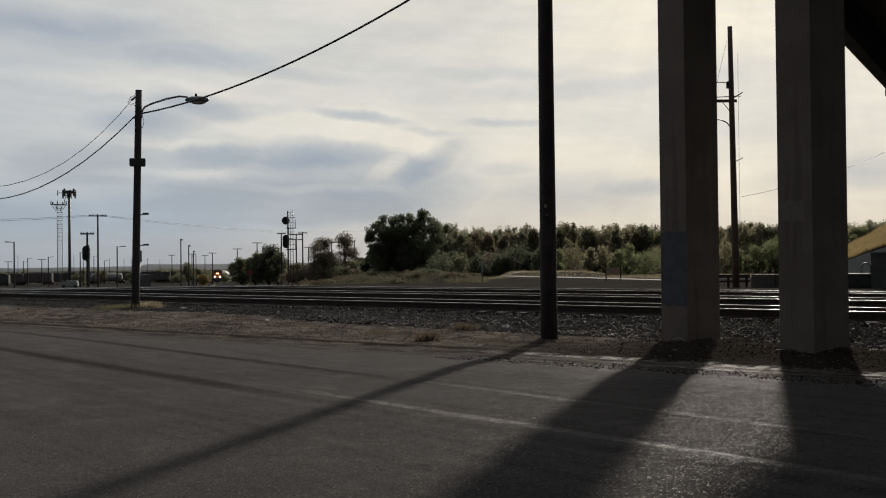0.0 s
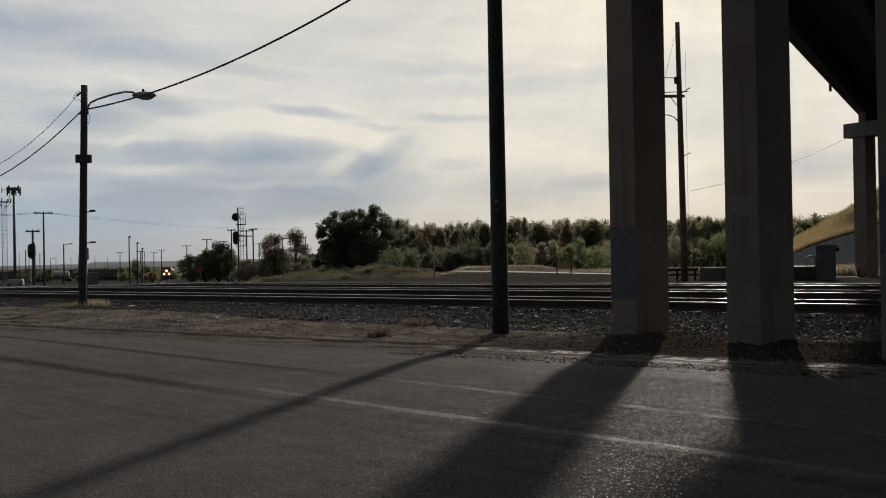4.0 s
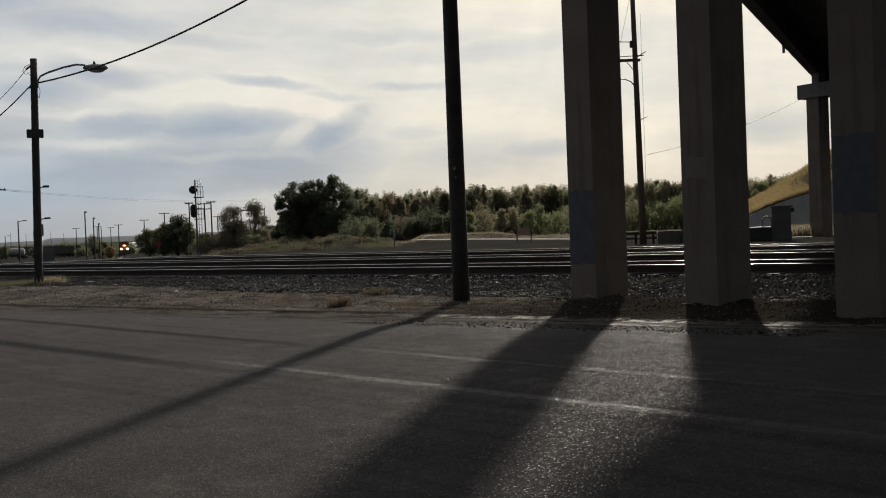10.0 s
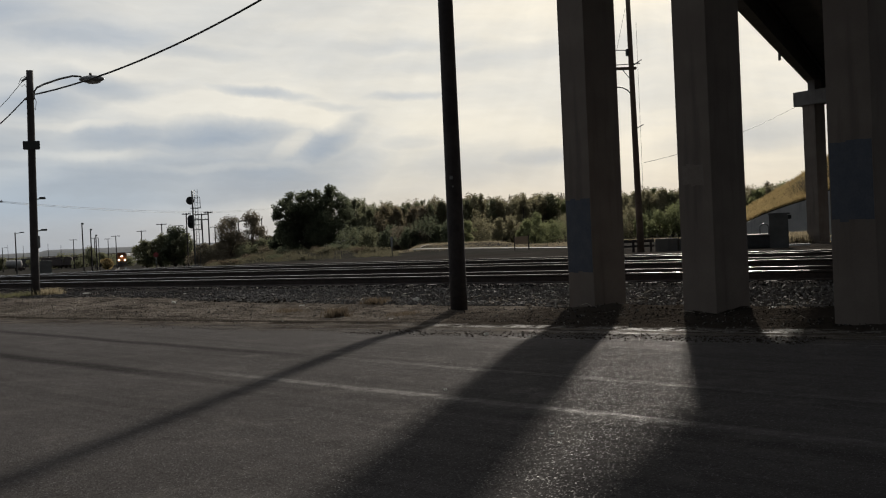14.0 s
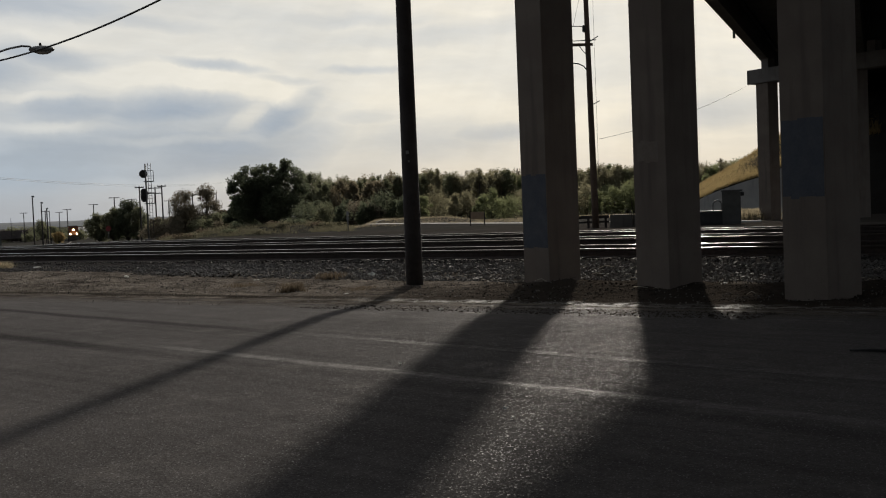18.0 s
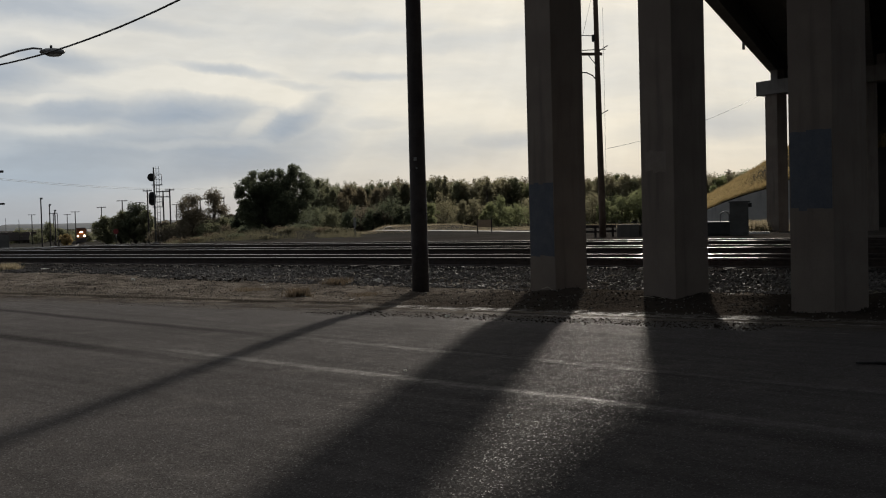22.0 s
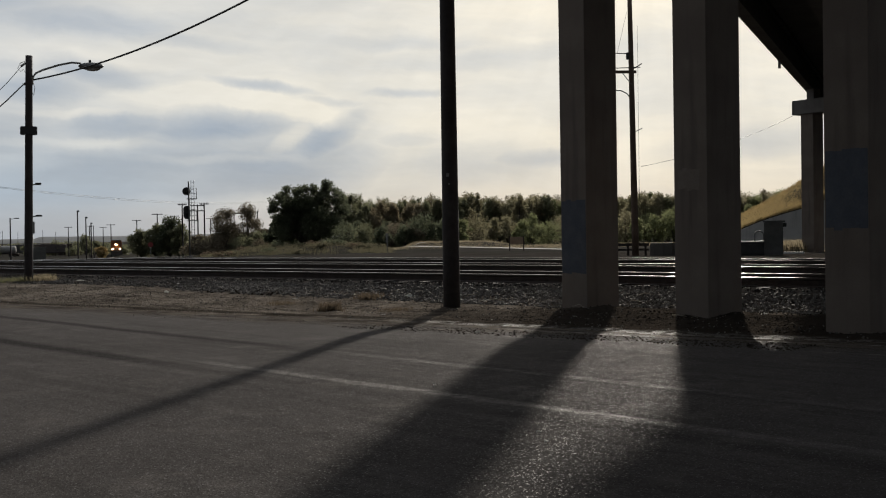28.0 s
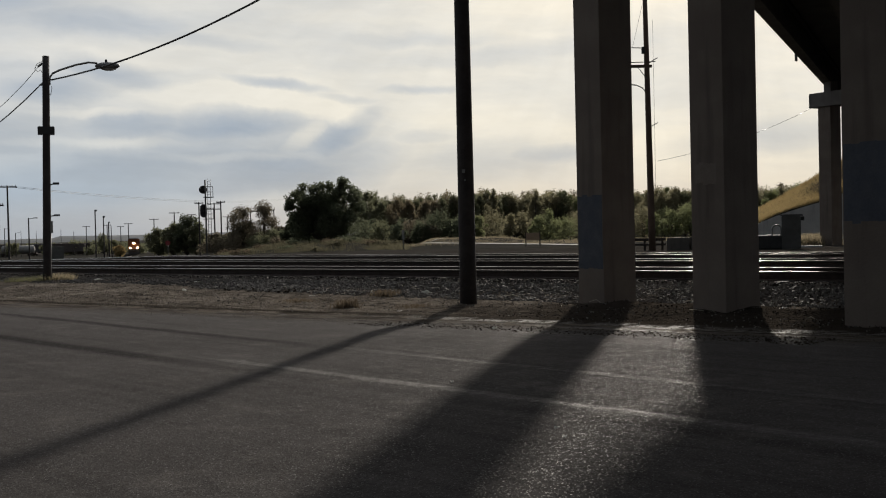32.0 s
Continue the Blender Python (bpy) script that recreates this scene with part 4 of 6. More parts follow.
def street_lamp(foot):
    ob = wooden_pole("street_lamp", foot, 6.05, 0.115, 0.09, "wooden street lamp pole with a curved arm and grey lamp head", (0.15, 0))
    ob["category"] = "street lamp"
    r = Vector((math.cos(radians(15.8)), math.sin(radians(15.8)), 0))  # to the right as seen from the road

    def q(x, z, deep=0.0):
        v = r * x + Vector((0.15, 0, 0)) * (z / 6.05) + Vector((0, -deep, 0))
        return (v.x, v.y, z)

    part("arm", rod([q(0.08, 5.28), q(0.1, 5.48), q(0.17, 5.59), q(0.34, 5.68), q(0.75, 5.83), q(1.08, 5.91), q(1.32, 5.9)], 0.028), STEEL, ob)
    head = part("lamp_head", ball(0.34, q(1.58, 5.83), (1.0, 0.5, 0.3), 3), LAMP_GREY, ob, "grey cobra-style lamp head")
    part("lens", ball(0.22, q(1.62, 5.77), (1.0, 0.6, 0.35), 2), LENS, head)
    part("photocell", rod([q(1.55, 5.92), q(1.55, 6.0)], 0.035), BLACK, head)
    part("equipment_box", box(0.43, 0.2, 0.22, q(0.0, 3.94), 0.015, 15.8), BLACK, ob)
    part("meter_box", box(0.1, 0.14, 0.32, q(0.11, 1.3), 0.01, 15.8), CABINET, ob)
    part("conduit", rod([q(0.1, 0.1), q(0.1, 1.35)], 0.02, 6), STEEL, ob)
    part("step_bracket", rod([q(0.08, 1.75), q(0.24, 1.77)], 0.018, 6), STEEL, ob)
    part("step_bracket", rod([q(0.08, 2.6), q(0.2, 2.62)], 0.018, 6), STEEL, ob)
    part("bracket_box", box(0.16, 0.1, 0.05, q(0.26, 1.75), 0.01, 15.8), BLACK, ob)
    part("bracket_box", box(0.16, 0.1, 0.06, q(0.24, 2.6), 0.01, 15.8), BLACK, ob)
    part("wire_loop", rod([q(-0.1, 5.9), q(-0.22, 5.84), q(-0.28, 5.7), q(-0.2, 5.62), q(-0.14, 5.68), q(-0.09, 5.6)], 0.008, 5), WIRE, ob)
    part("wire_loop", rod([q(0.09, 5.4), q(0.15, 5.2), q(0.12, 5.0), q(0.09, 5.05)], 0.007, 5), WIRE, ob)
    part("insulator", rod([q(-0.09, 5.85), q(-0.2, 5.76)], 0.03, 8), STEEL, ob)
    part("insulator", rod([q(-0.09, 5.28), q(-0.16, 5.28)], 0.025, 8), STEEL, ob)
    return ob


street_lamp(lamp_foot)
cab = thing("equipment_cabinet", pose(*at(-15.35, 75.0, land(*at(-15.35, 75.0).xy)), 0, 0, 15), "grey trackside equipment cabinet beyond the tracks", "cabinet")
part("body", box(0.8, 0.6, 1.1, (0, 0, 0), 0.02), CABINET_DARK, cab)
part("door", box(0.7, 0.02, 0.95, (0, -0.305, 0.07), 0.008), CABINET_DARK, cab)


def cable(name, a, b, drop, r, label):
    bm = rod(sag(a, b, drop, 20), r, 6)
    return tagged(part(name, bm, WIRE), label, "cable", "overhead cables")


def eye_point(bearing, elevation, distance):
    return at(bearing, distance, 1.4 + distance * math.tan(radians(elevation)))


cable("overhead_cable", eye_point(-15.35, 7.62, 31.15), near_foot + Vector((-0.1, 0, 7.35)), 0.52, 0.022, "thick black cable slung between two poles")
cable("overhead_cable", eye_point(-15.75, 8.45, 31.2), at(-33.3, 30.4, 8.29), 3.66, 0.0085, "thin black cable running off from the lamp pole")
cable("overhead_cable", eye_point(-15.75, 7.48, 31.2), at(-27.8, 46.2, 6.36), 2.39, 0.016, "black cable running off from the lamp pole")

# tall pole beyond the tracks
far_foot = at(15.06, 47.7)
far_foot.z = land(far_foot.x, far_foot.y)
far_pole = wooden_pole("utility_pole", far_foot, 11.08, 0.155, 0.098, "tall weathered wooden pole with crossarms and brackets", (-0.12, 0), WOOD_GREY)
part("crossarm", box(1.1, 0.1, 0.12, (-0.42, 0, 7.86), 0.01, 0), WOOD_GREY, far_pole)
part("crossarm", rod([(-0.9, 0, 8.08), (0.3, 0, 8.12)], 0.02, 6), STEEL, far_pole)
part("crossarm", rod([(0.0, 0, 8.05), (0.38, 0, 8.28)], 0.025, 6), STEEL, far_pole)
part("brace", rod([(-0.1, -0.1, 7.35), (-0.5, -0.1, 7.86)], 0.018, 6), STEEL, far_pole)
part("arm", rod([(-0.1, 0, 6.75), (-0.3, 0, 7.0), (-0.55, 0, 7.12), (-0.95, 0, 7.15)], 0.026, 8), BLACK, far_pole, "curved steel arm")
part("bracket", box(0.2, 0.14, 0.3, (-0.2, 0, 8.45), 0.02), BLACK, far_pole)
part("bracket", rod([(-0.2, 0, 8.7), (-0.75, 0, 8.72)], 0.02, 6), STEEL, far_pole)
part("ground_wire", rod([(0.2, 0, 2.0), (0.2, 0, 9.9)], 0.006, 4), WIRE, far_pole)
part("ground_wire", rod([(-0.7, 0, 8.7), (-0.25, 0, 10.5)], 0.006, 4), WIRE, far_pole)
part("guy_bracket", rod([(0.05, 0, 5.35), (0.35, 0, 5.5)], 0.02, 6), STEEL, far_pole)
cable("overhead_cable", far_foot + Vector((0.3, 0, 3.85)), eye_point(26.0, 7.2, 72), 0.75, 0.009, "thin cable running from the tall pole under the overpass")


# ---- signals ----
def signal_mast(foot, height, heads, ladder, label, r_mast=0.09):
    ob = thing("railway_signal", pose(foot.x, foot.y, foot.z, 0, 0, -foot.x), label, "railway signal", "railway signals")
    part("mast", rod([(0, 0, -0.2), (0, 0, height)], [r_mast, r_mast * 0.9], 10), CABINET_DARK, ob)
    part("footing", box(0.6, 0.6, 0.35, (0, 0, -0.1), 0.03), CONCRETE_GREY, ob)
    for z, r, shape in heads:
        h = part("signal_head", box(0.36, 0.3, r * 1.7, (-0.2, 0.12, z - r * 0.85), 0.03), BLACK, ob, "black signal head with a round target plate")
        if shape == "round":
            plate = rod([(-0.22, 0.0, z), (-0.22, -0.03, z)], r, 20)
        else:
            plate = joined(rod([(-0.22, 0.0, z + r * 0.6), (-0.22, -0.03, z + r * 0.6)], r * 0.62, 16), rod([(-0.22, 0.0, z - r * 0.6), (-0.22, -0.03, z - r * 0.6)], r * 0.62, 16), box(r * 1.24, 0.03, r * 1.2, (-0.22, -0.015, z - r * 0.6)))
        part("target_plate", plate, BLACK, h)
        part("hood", rod([(-0.22, -0.03, z), (-0.22, -0.25, z + 0.01)], 0.1, 10), BLACK, h)
    if ladder:
        lx = 0.38
        lad = part("ladder", joined(rod([(lx - 0.14, 0.1, 0.3), (lx - 0.14, 0.1, height + 0.1)], 0.025, 6), rod([(lx + 0.14, 0.1, 0.3), (lx + 0.14, 0.1, height + 0.1)], 0.025, 6)), BLACK, ob)
        z = 0.5
        while z < height:
            part("rung", rod([(lx - 0.14, 0.1, z), (lx + 0.14, 0.1, z)], 0.015, 4), BLACK, lad)
            z += 0.33
        for z in (height - 1.75, height - 3.9):
            part("platform", box(0.95, 0.7, 0.07, (0.3, 0.1, z)), BLACK, ob)
            part("railing", joined(rod([(0.75, 0.1, z), (0.75, 0.1, z + 1.1)], 0.028, 6), rod([(0.1, 0.1, z + 1.1), (0.75, 0.1, z + 1.1)], 0.028, 6), rod([(0.1, 0.1, z + 0.55), (0.75, 0.1, z + 0.55)], 0.02, 6)), BLACK, ob)
    return ob


sf = at(-8.1, 110.0)
sf.z = land(sf.x, sf.y)
signal_mast(sf, 7.55, ((6.58, 0.4, "round"), (4.5, 0.55, "tall")), True, "tall steel railway signal mast with ladder and two black heads")
sf = at(-18.03, 92.0)
sf.z = land(sf.x, sf.y)
signal_mast(sf, 3.6, ((2.95, 0.5, "tall"),), False, "short railway signal mast with one black head", 0.07)

# ---- trees and grass ----
def leaf_cloud(centres, radii, count, size, seed):
    """Small folded leaves, thickest toward the skin of each clump."""
    rng = np.random.default_rng(seed)
    centres, radii = np.array(centres, float), np.array(radii, float)
    share = radii[:, 0] * radii[:, 2]
    pick = rng.choice(len(centres), count, p=share / share.sum())
    way = rng.normal(size=(count, 3))
    way /= np.linalg.norm(way, axis=1)[:, None]
    where = centres[pick] + way * radii[pick] * np.minimum(np.abs(rng.normal(0.66, 0.25, (count, 1))), 1.0)
    a = rng.normal(size=(count, 3))
    a /= np.linalg.norm(a, axis=1)[:, None]
    b = np.cross(a, rng.normal(size=(count, 3)))
    b /= np.linalg.norm(b, axis=1)[:, None]
    s = rng.uniform(0.5, 1.2, (count, 1)) * size
    points = np.stack([where - a * s, where - b * s * 0.5, where + a * s, where + b * s * 0.5], 1).reshape(-1, 3)
    faces = np.arange(count * 4).reshape(-1, 4)
    return points, faces


def tree(foot, height, width, mat, seed, label, leaves=2200, size=0.3, bare=0.3, group="", clumps=14, tall=1.0, lobes=()):
    """A tapered trunk that forks into limbs, and a crown of leaves in uneven clumps."""
    rng = random.Random(seed)
    ob = thing("tree", pose(foot.x, foot.y, foot.z), label, "tree", group)
    centres, radii, limbs = [], [], []
    low = height * bare
    fork = Vector((rng.uniform(-0.2, 0.2), rng.uniform(-0.2, 0.2), low))
    r0 = max(0.09, height * 0.022)
    trunk = rod([(0, 0, -0.4), (fork.x * 0.5, fork.y * 0.5, low * 0.5), fork, (fork.x * 2, fork.y * 2, height * 0.75)], [r0, r0 * 0.85, r0 * 0.65, r0 * 0.2], 8)
    for i in range(clumps):
        t = (i + 0.5) / clumps
        z = low + (height - low) * (0.12 + 0.8 * t)
        spread = width / 2 * math.sqrt(max(0.05, 1 - abs(2 * t - 0.85) ** 2.2 * 0.8))
        ang, d = rng.uniform(0, math.tau), spread * rng.uniform(0.25, 0.85)
        c = Vector((math.cos(ang) * d, math.sin(ang) * d, z + rng.uniform(-0.06, 0.06) * height))
        r = width * rng.uniform(0.09, 0.22)
        if lobes and rng.random() < 0.85:
            # the crown's own lobes: across, height, size
            x, up, big_r = lobes[i % len(lobes)]
            way = Vector((rng.gauss(0, 1), rng.gauss(0, 1), rng.gauss(0, 1))).normalized()
            c = Vector((x, rng.uniform(-0.4, 0.4) * width * 0.5, up)) + way * big_r * rng.uniform(0.3, 0.8)
            r = big_r * rng.uniform(0.42, 0.68)
        centres.append(c)
        radii.append((r, r, r * rng.uniform(0.7, 1.0) * tall))
        limbs.append(rod([fork * 0.9, fork.lerp(c, 0.5) + Vector((0, 0, 0.1)), c], [r0 * 0.5, r0 * 0.28, r0 * 0.08], 5))
    part("trunk", joined(trunk, *limbs), BARK, ob)
    points, faces = leaf_cloud(centres, radii, leaves, size, seed)
    crown = sheet("crown", points.tolist(), faces.tolist(), mat, False)
    crown.parent = ob
    return ob


def on_land(bearing, distance, lift=0.0):
    p = at(bearing, distance)
    p.z = land(p.x, p.y) + lift
    return p


# the big round tree
big = on_land(-2.08, 139)
# its crown: across, height, size
BIG_UP = (1.4 + 139 * math.tan(radians(2.72)) - big.z - 0.6) / 9.7
LOBES = ((2.8, 9.1, 1.2), (1.2, 8.9, 1.2), (-0.8, 8.7, 1.2), (-2.7, 8.5, 1.2), (-3.9, 7.3, 1.3), (3.8, 7.9, 1.3), (-4.2, 5.6, 1.2), (4.3, 5.8, 1.3), (2.2, 7.4, 1.5), (-2.2, 6.9, 1.6), (3.4, 4.2, 1.5), (-3.4, 4.2, 1.4), (1.0, 6.6, 1.9), (-1.4, 6.2, 1.9), (0.0, 4.2, 2.2), (2.6, 3.4, 1.8), (-2.6, 3.4, 1.8), (0.0, 2.2, 2.2))
LOBES = tuple((x * 0.99, up * BIG_UP, r * 0.93) for x, up, r in LOBES)
tree(big, 9.0 * BIG_UP, 8.4, LEAF_DARK, 11, "large round dark-green tree above the grassy mound", 46000, 0.15, 0.08, clumps=210, lobes=LOBES)
tree(on_land(-3.3, 152), 4.8, 5.0, LEAF_DARK, 12, "dark-green tree beside the large round tree", 6000, 0.26, 0.05, clumps=30)
# two autumn trees
tree(on_land(-6.4, 158), 7.1, 6.0, LEAF_BROWN, 21, "thin autumn tree with sparse brown leaves", 11000, 0.11, 0.1, clumps=44)
tree(on_land(-5.3, 160), 7.4, 5.4, LEAF_BROWN, 22, "thin autumn tree with sparse brown leaves", 11000, 0.11, 0.1, clumps=44)
for i in range(11):
    tree(on_land(-7.6 + i * 0.42, 152 + (i * 7) % 11), 2.0 + (i * 5) % 4 * 0.45, 5.0, (LEAF_BROWN, LEAF_OLIVE_DARK)[i % 2], 240 + i, "low brown brush under the trees by the railway", 3500, 0.13, 0.02, "brush by the railway", 26)
# dark bushes by the signal
for i, (b, d, h, w) in enumerate(((-10.5, 190, 4.6, 4.5), (-9.8, 188, 5.4, 4.6), (-9.1, 186, 6.5, 5.0), (-8.6, 184, 5.4, 4.4), (-7.6, 178, 3.4, 4.4), (-6.9, 172, 3.2, 4.0), (-6.0, 168, 3.0, 4.4), (-5.0, 165, 3.2, 4.4), (-4.3, 160, 3.6, 4.0))):
    tree(on_land(b, d), h, w, (LEAF_DARK if i == 2 else LEAF_OLIVE_DARK) if i < 4 else LEAF_BROWN, 40 + i, "low dark-green bushy tree by the railway", 8000, 0.17, 0.02, "bushes by the railway", 44)
# wood behind, two long uneven rows of upright trees
rng = random.Random(5)
i = 0
for near_d, far_d, step, lift, leaves in ((196, 208, 0.26, -0.12, 5200), (214, 226, 0.3, 0.02, 2200)):
    b = -0.2
    while b < 25.0:
        d = rng.uniform(near_d, far_d)
        top = float(np.interp(b, [-0.4, 0.3, 0.9, 1.5, 2.4, 3.4, 3.8, 4.6, 6, 6.8, 8.0, 9.1, 9.45, 9.9, 11, 14.2, 15.4, 16.8, 20.4, 21.3, 25], [2.0, 1.92, 1.75, 1.82, 1.65, 1.72, 1.76, 1.68, 1.98, 1.9, 1.6, 1.9, 1.55, 1.9, 1.7, 1.55, 1.76, 1.6, 1.62, 1.75, 1.7])) + rng.uniform(-0.2, 0.16) + lift
        foot = on_land(b, d)
        h = 1.4 + d * math.tan(radians(top)) - foot.z
        if b < 1.6:
            mat = LEAF_OLIVE_DARK
        elif b < 5:
            mat = rng.choice((LEAF_RUST, LEAF_OLIVE_DARK, LEAF_OLIVE_DARK))
        elif lift > 0:
            mat = rng.choice((LEAF_RUST, LEAF_BROWN, LEAF_OLIVE))
        else:
            mat = rng.choice((LEAF_GREEN, LEAF_OLIVE, LEAF_OLIVE, LEAF_OLIVE_DARK))
        kind = "autumn-brown" if mat in (LEAF_RUST, LEAF_BROWN) else "olive-green"
        tree(foot, h, rng.uniform(2.8, 4.8), mat, 100 + i, f"tall {kind} tree in the wood behind the railway", leaves, 0.17 if lift < 0 else 0.15, 0.03, "wood behind the railway", 30, 1.9)
        b += step * rng.uniform(0.75, 1.3)
        i += 1
# bushes along the front of the wood
b = -0.6
while b < 27.0:
    d = rng.uniform(166, 192)
    top = float(np.interp(b, [0, 5, 6, 7.7, 9, 12, 16, 27], [0.55, 0.5, 0.85, 1.0, 0.7, 0.6, 0.75, 0.8])) + rng.uniform(-0.65, 0.2)
    foot = on_land(b, d)
    h = max(2.2, 1.4 + d * math.tan(radians(top)) - foot.z)
    mat = rng.choice((LEAF_BROWN, LEAF_OLIVE_DARK, LEAF_DARK, LEAF_DARK)) if b < 5.4 else rng.choice((LEAF_GREEN, LEAF_GREEN, LEAF_OLIVE))
    tree(foot, h, rng.uniform(3.2, 7.5), mat, 600 + i, "leafy bush at the edge of the wood", 3200, 0.15, 0.02, "bushes along the wood", 22, rng.uniform(1.0, 1.7))
    b += rng.uniform(0.25, 0.85)
    i += 1


def grass(name, spots, blades, height, mat, label, kind="stuff", seed=1, category="grass"):
    """Thin blades about each spot (x, y, spread)."""
    rng = np.random.default_rng(seed)
    points, faces = [], []
    for x, y, spread in spots:
        for _ in range(blades):
            px, py = x + rng.normal() * spread, y + rng.normal() * spread
            z, h = land(px, py), height * rng.uniform(0.4, 1.2)
            a = rng.uniform(0, math.tau)
            lean = rng.normal(size=2) * h * 0.35
            w = height * 0.05
            n = len(points)
            points += [(px - math.cos(a) * w, py - math.sin(a) * w, z - 0.01), (px + math.cos(a) * w, py + math.sin(a) * w, z - 0.01), (px + lean[0], py + lean[1], z + h)]
            faces.append((n, n + 1, n + 2))
    return tagged(sheet(name, points, faces, mat, False), label, category, kind=kind)


lx, ly = lamp_foot.x, lamp_foot.y
grass("grass_tuft", [(lx + dx, ly + dy, 0.2) for dx, dy in ((-0.75, -0.1), (-0.4, 0.1), (-0.15, -0.15), (0.1, 0.1))], 200, 0.14, LUSH_GRASS, "green grass round the foot of the lamp pole", seed=2)
grass("grass_tuft", [(lx + dx, ly + dy, 0.12) for dx, dy in ((0.2, -0.05), (0.38, 0.1), (0.55, 0.0))], 160, 0.2, MEADOW, "dry yellow grass beside the lamp pole", seed=3)
for i, (b, d, h, s) in enumerate(((1.15, 21.2, 0.13, 0.12), (-0.9, 19.0, 0.17, 0.1), (-22.0, 42.5, 0.3, 0.3), (2.6, 18.6, 0.06, 0.15), (-3.4, 20.6, 0.07, 0.2))):
    p = at(b, d)
    grass("grass_tuft", [(p.x, p.y, s)], 460, h, DULL_GRASS, "small tuft of dry grass on the dirt verge", seed=10 + i)
spots = []
for _ in range(60):
    p = at(rng.uniform(22.4, 23.6), rng.uniform(58, 66))
    spots.append((p.x, p.y, 0.35))
grass("grass_patch", spots, 90, 0.6, MEADOW, "pale dry grass in front of the concrete wing wall", "stuff", 30)
spots = []
for _ in range(420):
    p = at(rng.uniform(-7.2, 2.0), rng.uniform(113, 140))
    spots.append((p.x, p.y, 0.55))
grass("mound_grass", spots, 40, 0.42, GREEN_GRASS, "green and dry grass over the mound before the trees", "stuff", 31)
spots = []
for _ in range(900):
    p = at(rng.uniform(-5.0, 27.0), rng.uniform(128, 172))
    spots.append((p.x, p.y, 1.0))
grass("meadow_grass", spots, 34, 0.26, MEADOW, "pale dry grass in front of the wood", "stuff", 32)


# low scrub over the mound
for i in range(16):
    foot = on_land(-7.0 + i * 0.55 + rng.uniform(-0.15, 0.15), rng.uniform(114, 132))
    tree(foot, rng.uniform(0.2, 0.42), rng.uniform(1.8, 3.6), rng.choice((GREEN_GRASS, DULL_GRASS, LEAF_DARK, GREEN_GRASS)), 900 + i, "low dry scrub bush on the grassy mound", 700, 0.1, 0.02, "scrub on the mound", 9)


# ---- yard ----
def yard_pole(bearing, distance, top, arm="", label="", r=0.13, mat=None):
    foot = on_land(bearing, distance)
    h = 1.4 + distance * math.tan(radians(top)) - foot.z
    ob = wooden_pole("yard_pole", foot, h, r, r * 0.75, label, (0, 0), mat or WOOD_DARK, "poles in the rail yard")
    turn = -bearing
    if arm in ("cross", "double", "small"):
        for z in ((h - 0.25, h - 1.1) if arm == "double" else (h - 0.25,)):
            half = 0.6 if arm == "small" else 1.0
            bm = box(2.3 * half if distance < 220 else 2.4, 0.12, 0.14, (0, 0, z), 0.01, turn)
            part("crossarm", bm, WOOD_DARK, ob)
            for s in (-1, -0.6, 0.6, 1):
                part("insulator", rod([(s * 1.05 * half, 0, z + 0.14), (s * 1.05 * half, 0, z + 0.3)], 0.05, 6), STEEL, ob)
    elif arm in ("lamp", "lamp_left"):
        s = 1 if arm == "lamp" else -1
        part("arm", rod([(0, 0, h - 0.2), (s * 0.9, 0, h - 0.05)], 0.05, 6), STEEL, ob)
        part("lamp_head", box(0.75, 0.3, 0.16, (s * 1.15, 0, h - 0.12), 0.03), LAMP_GREY, ob)
    elif arm == "head":
        part("lamp_head", box(0.42, 0.4, 0.3, (0.12, 0, h - 0.2), 0.05), LAMP_GREY, ob)
    return ob


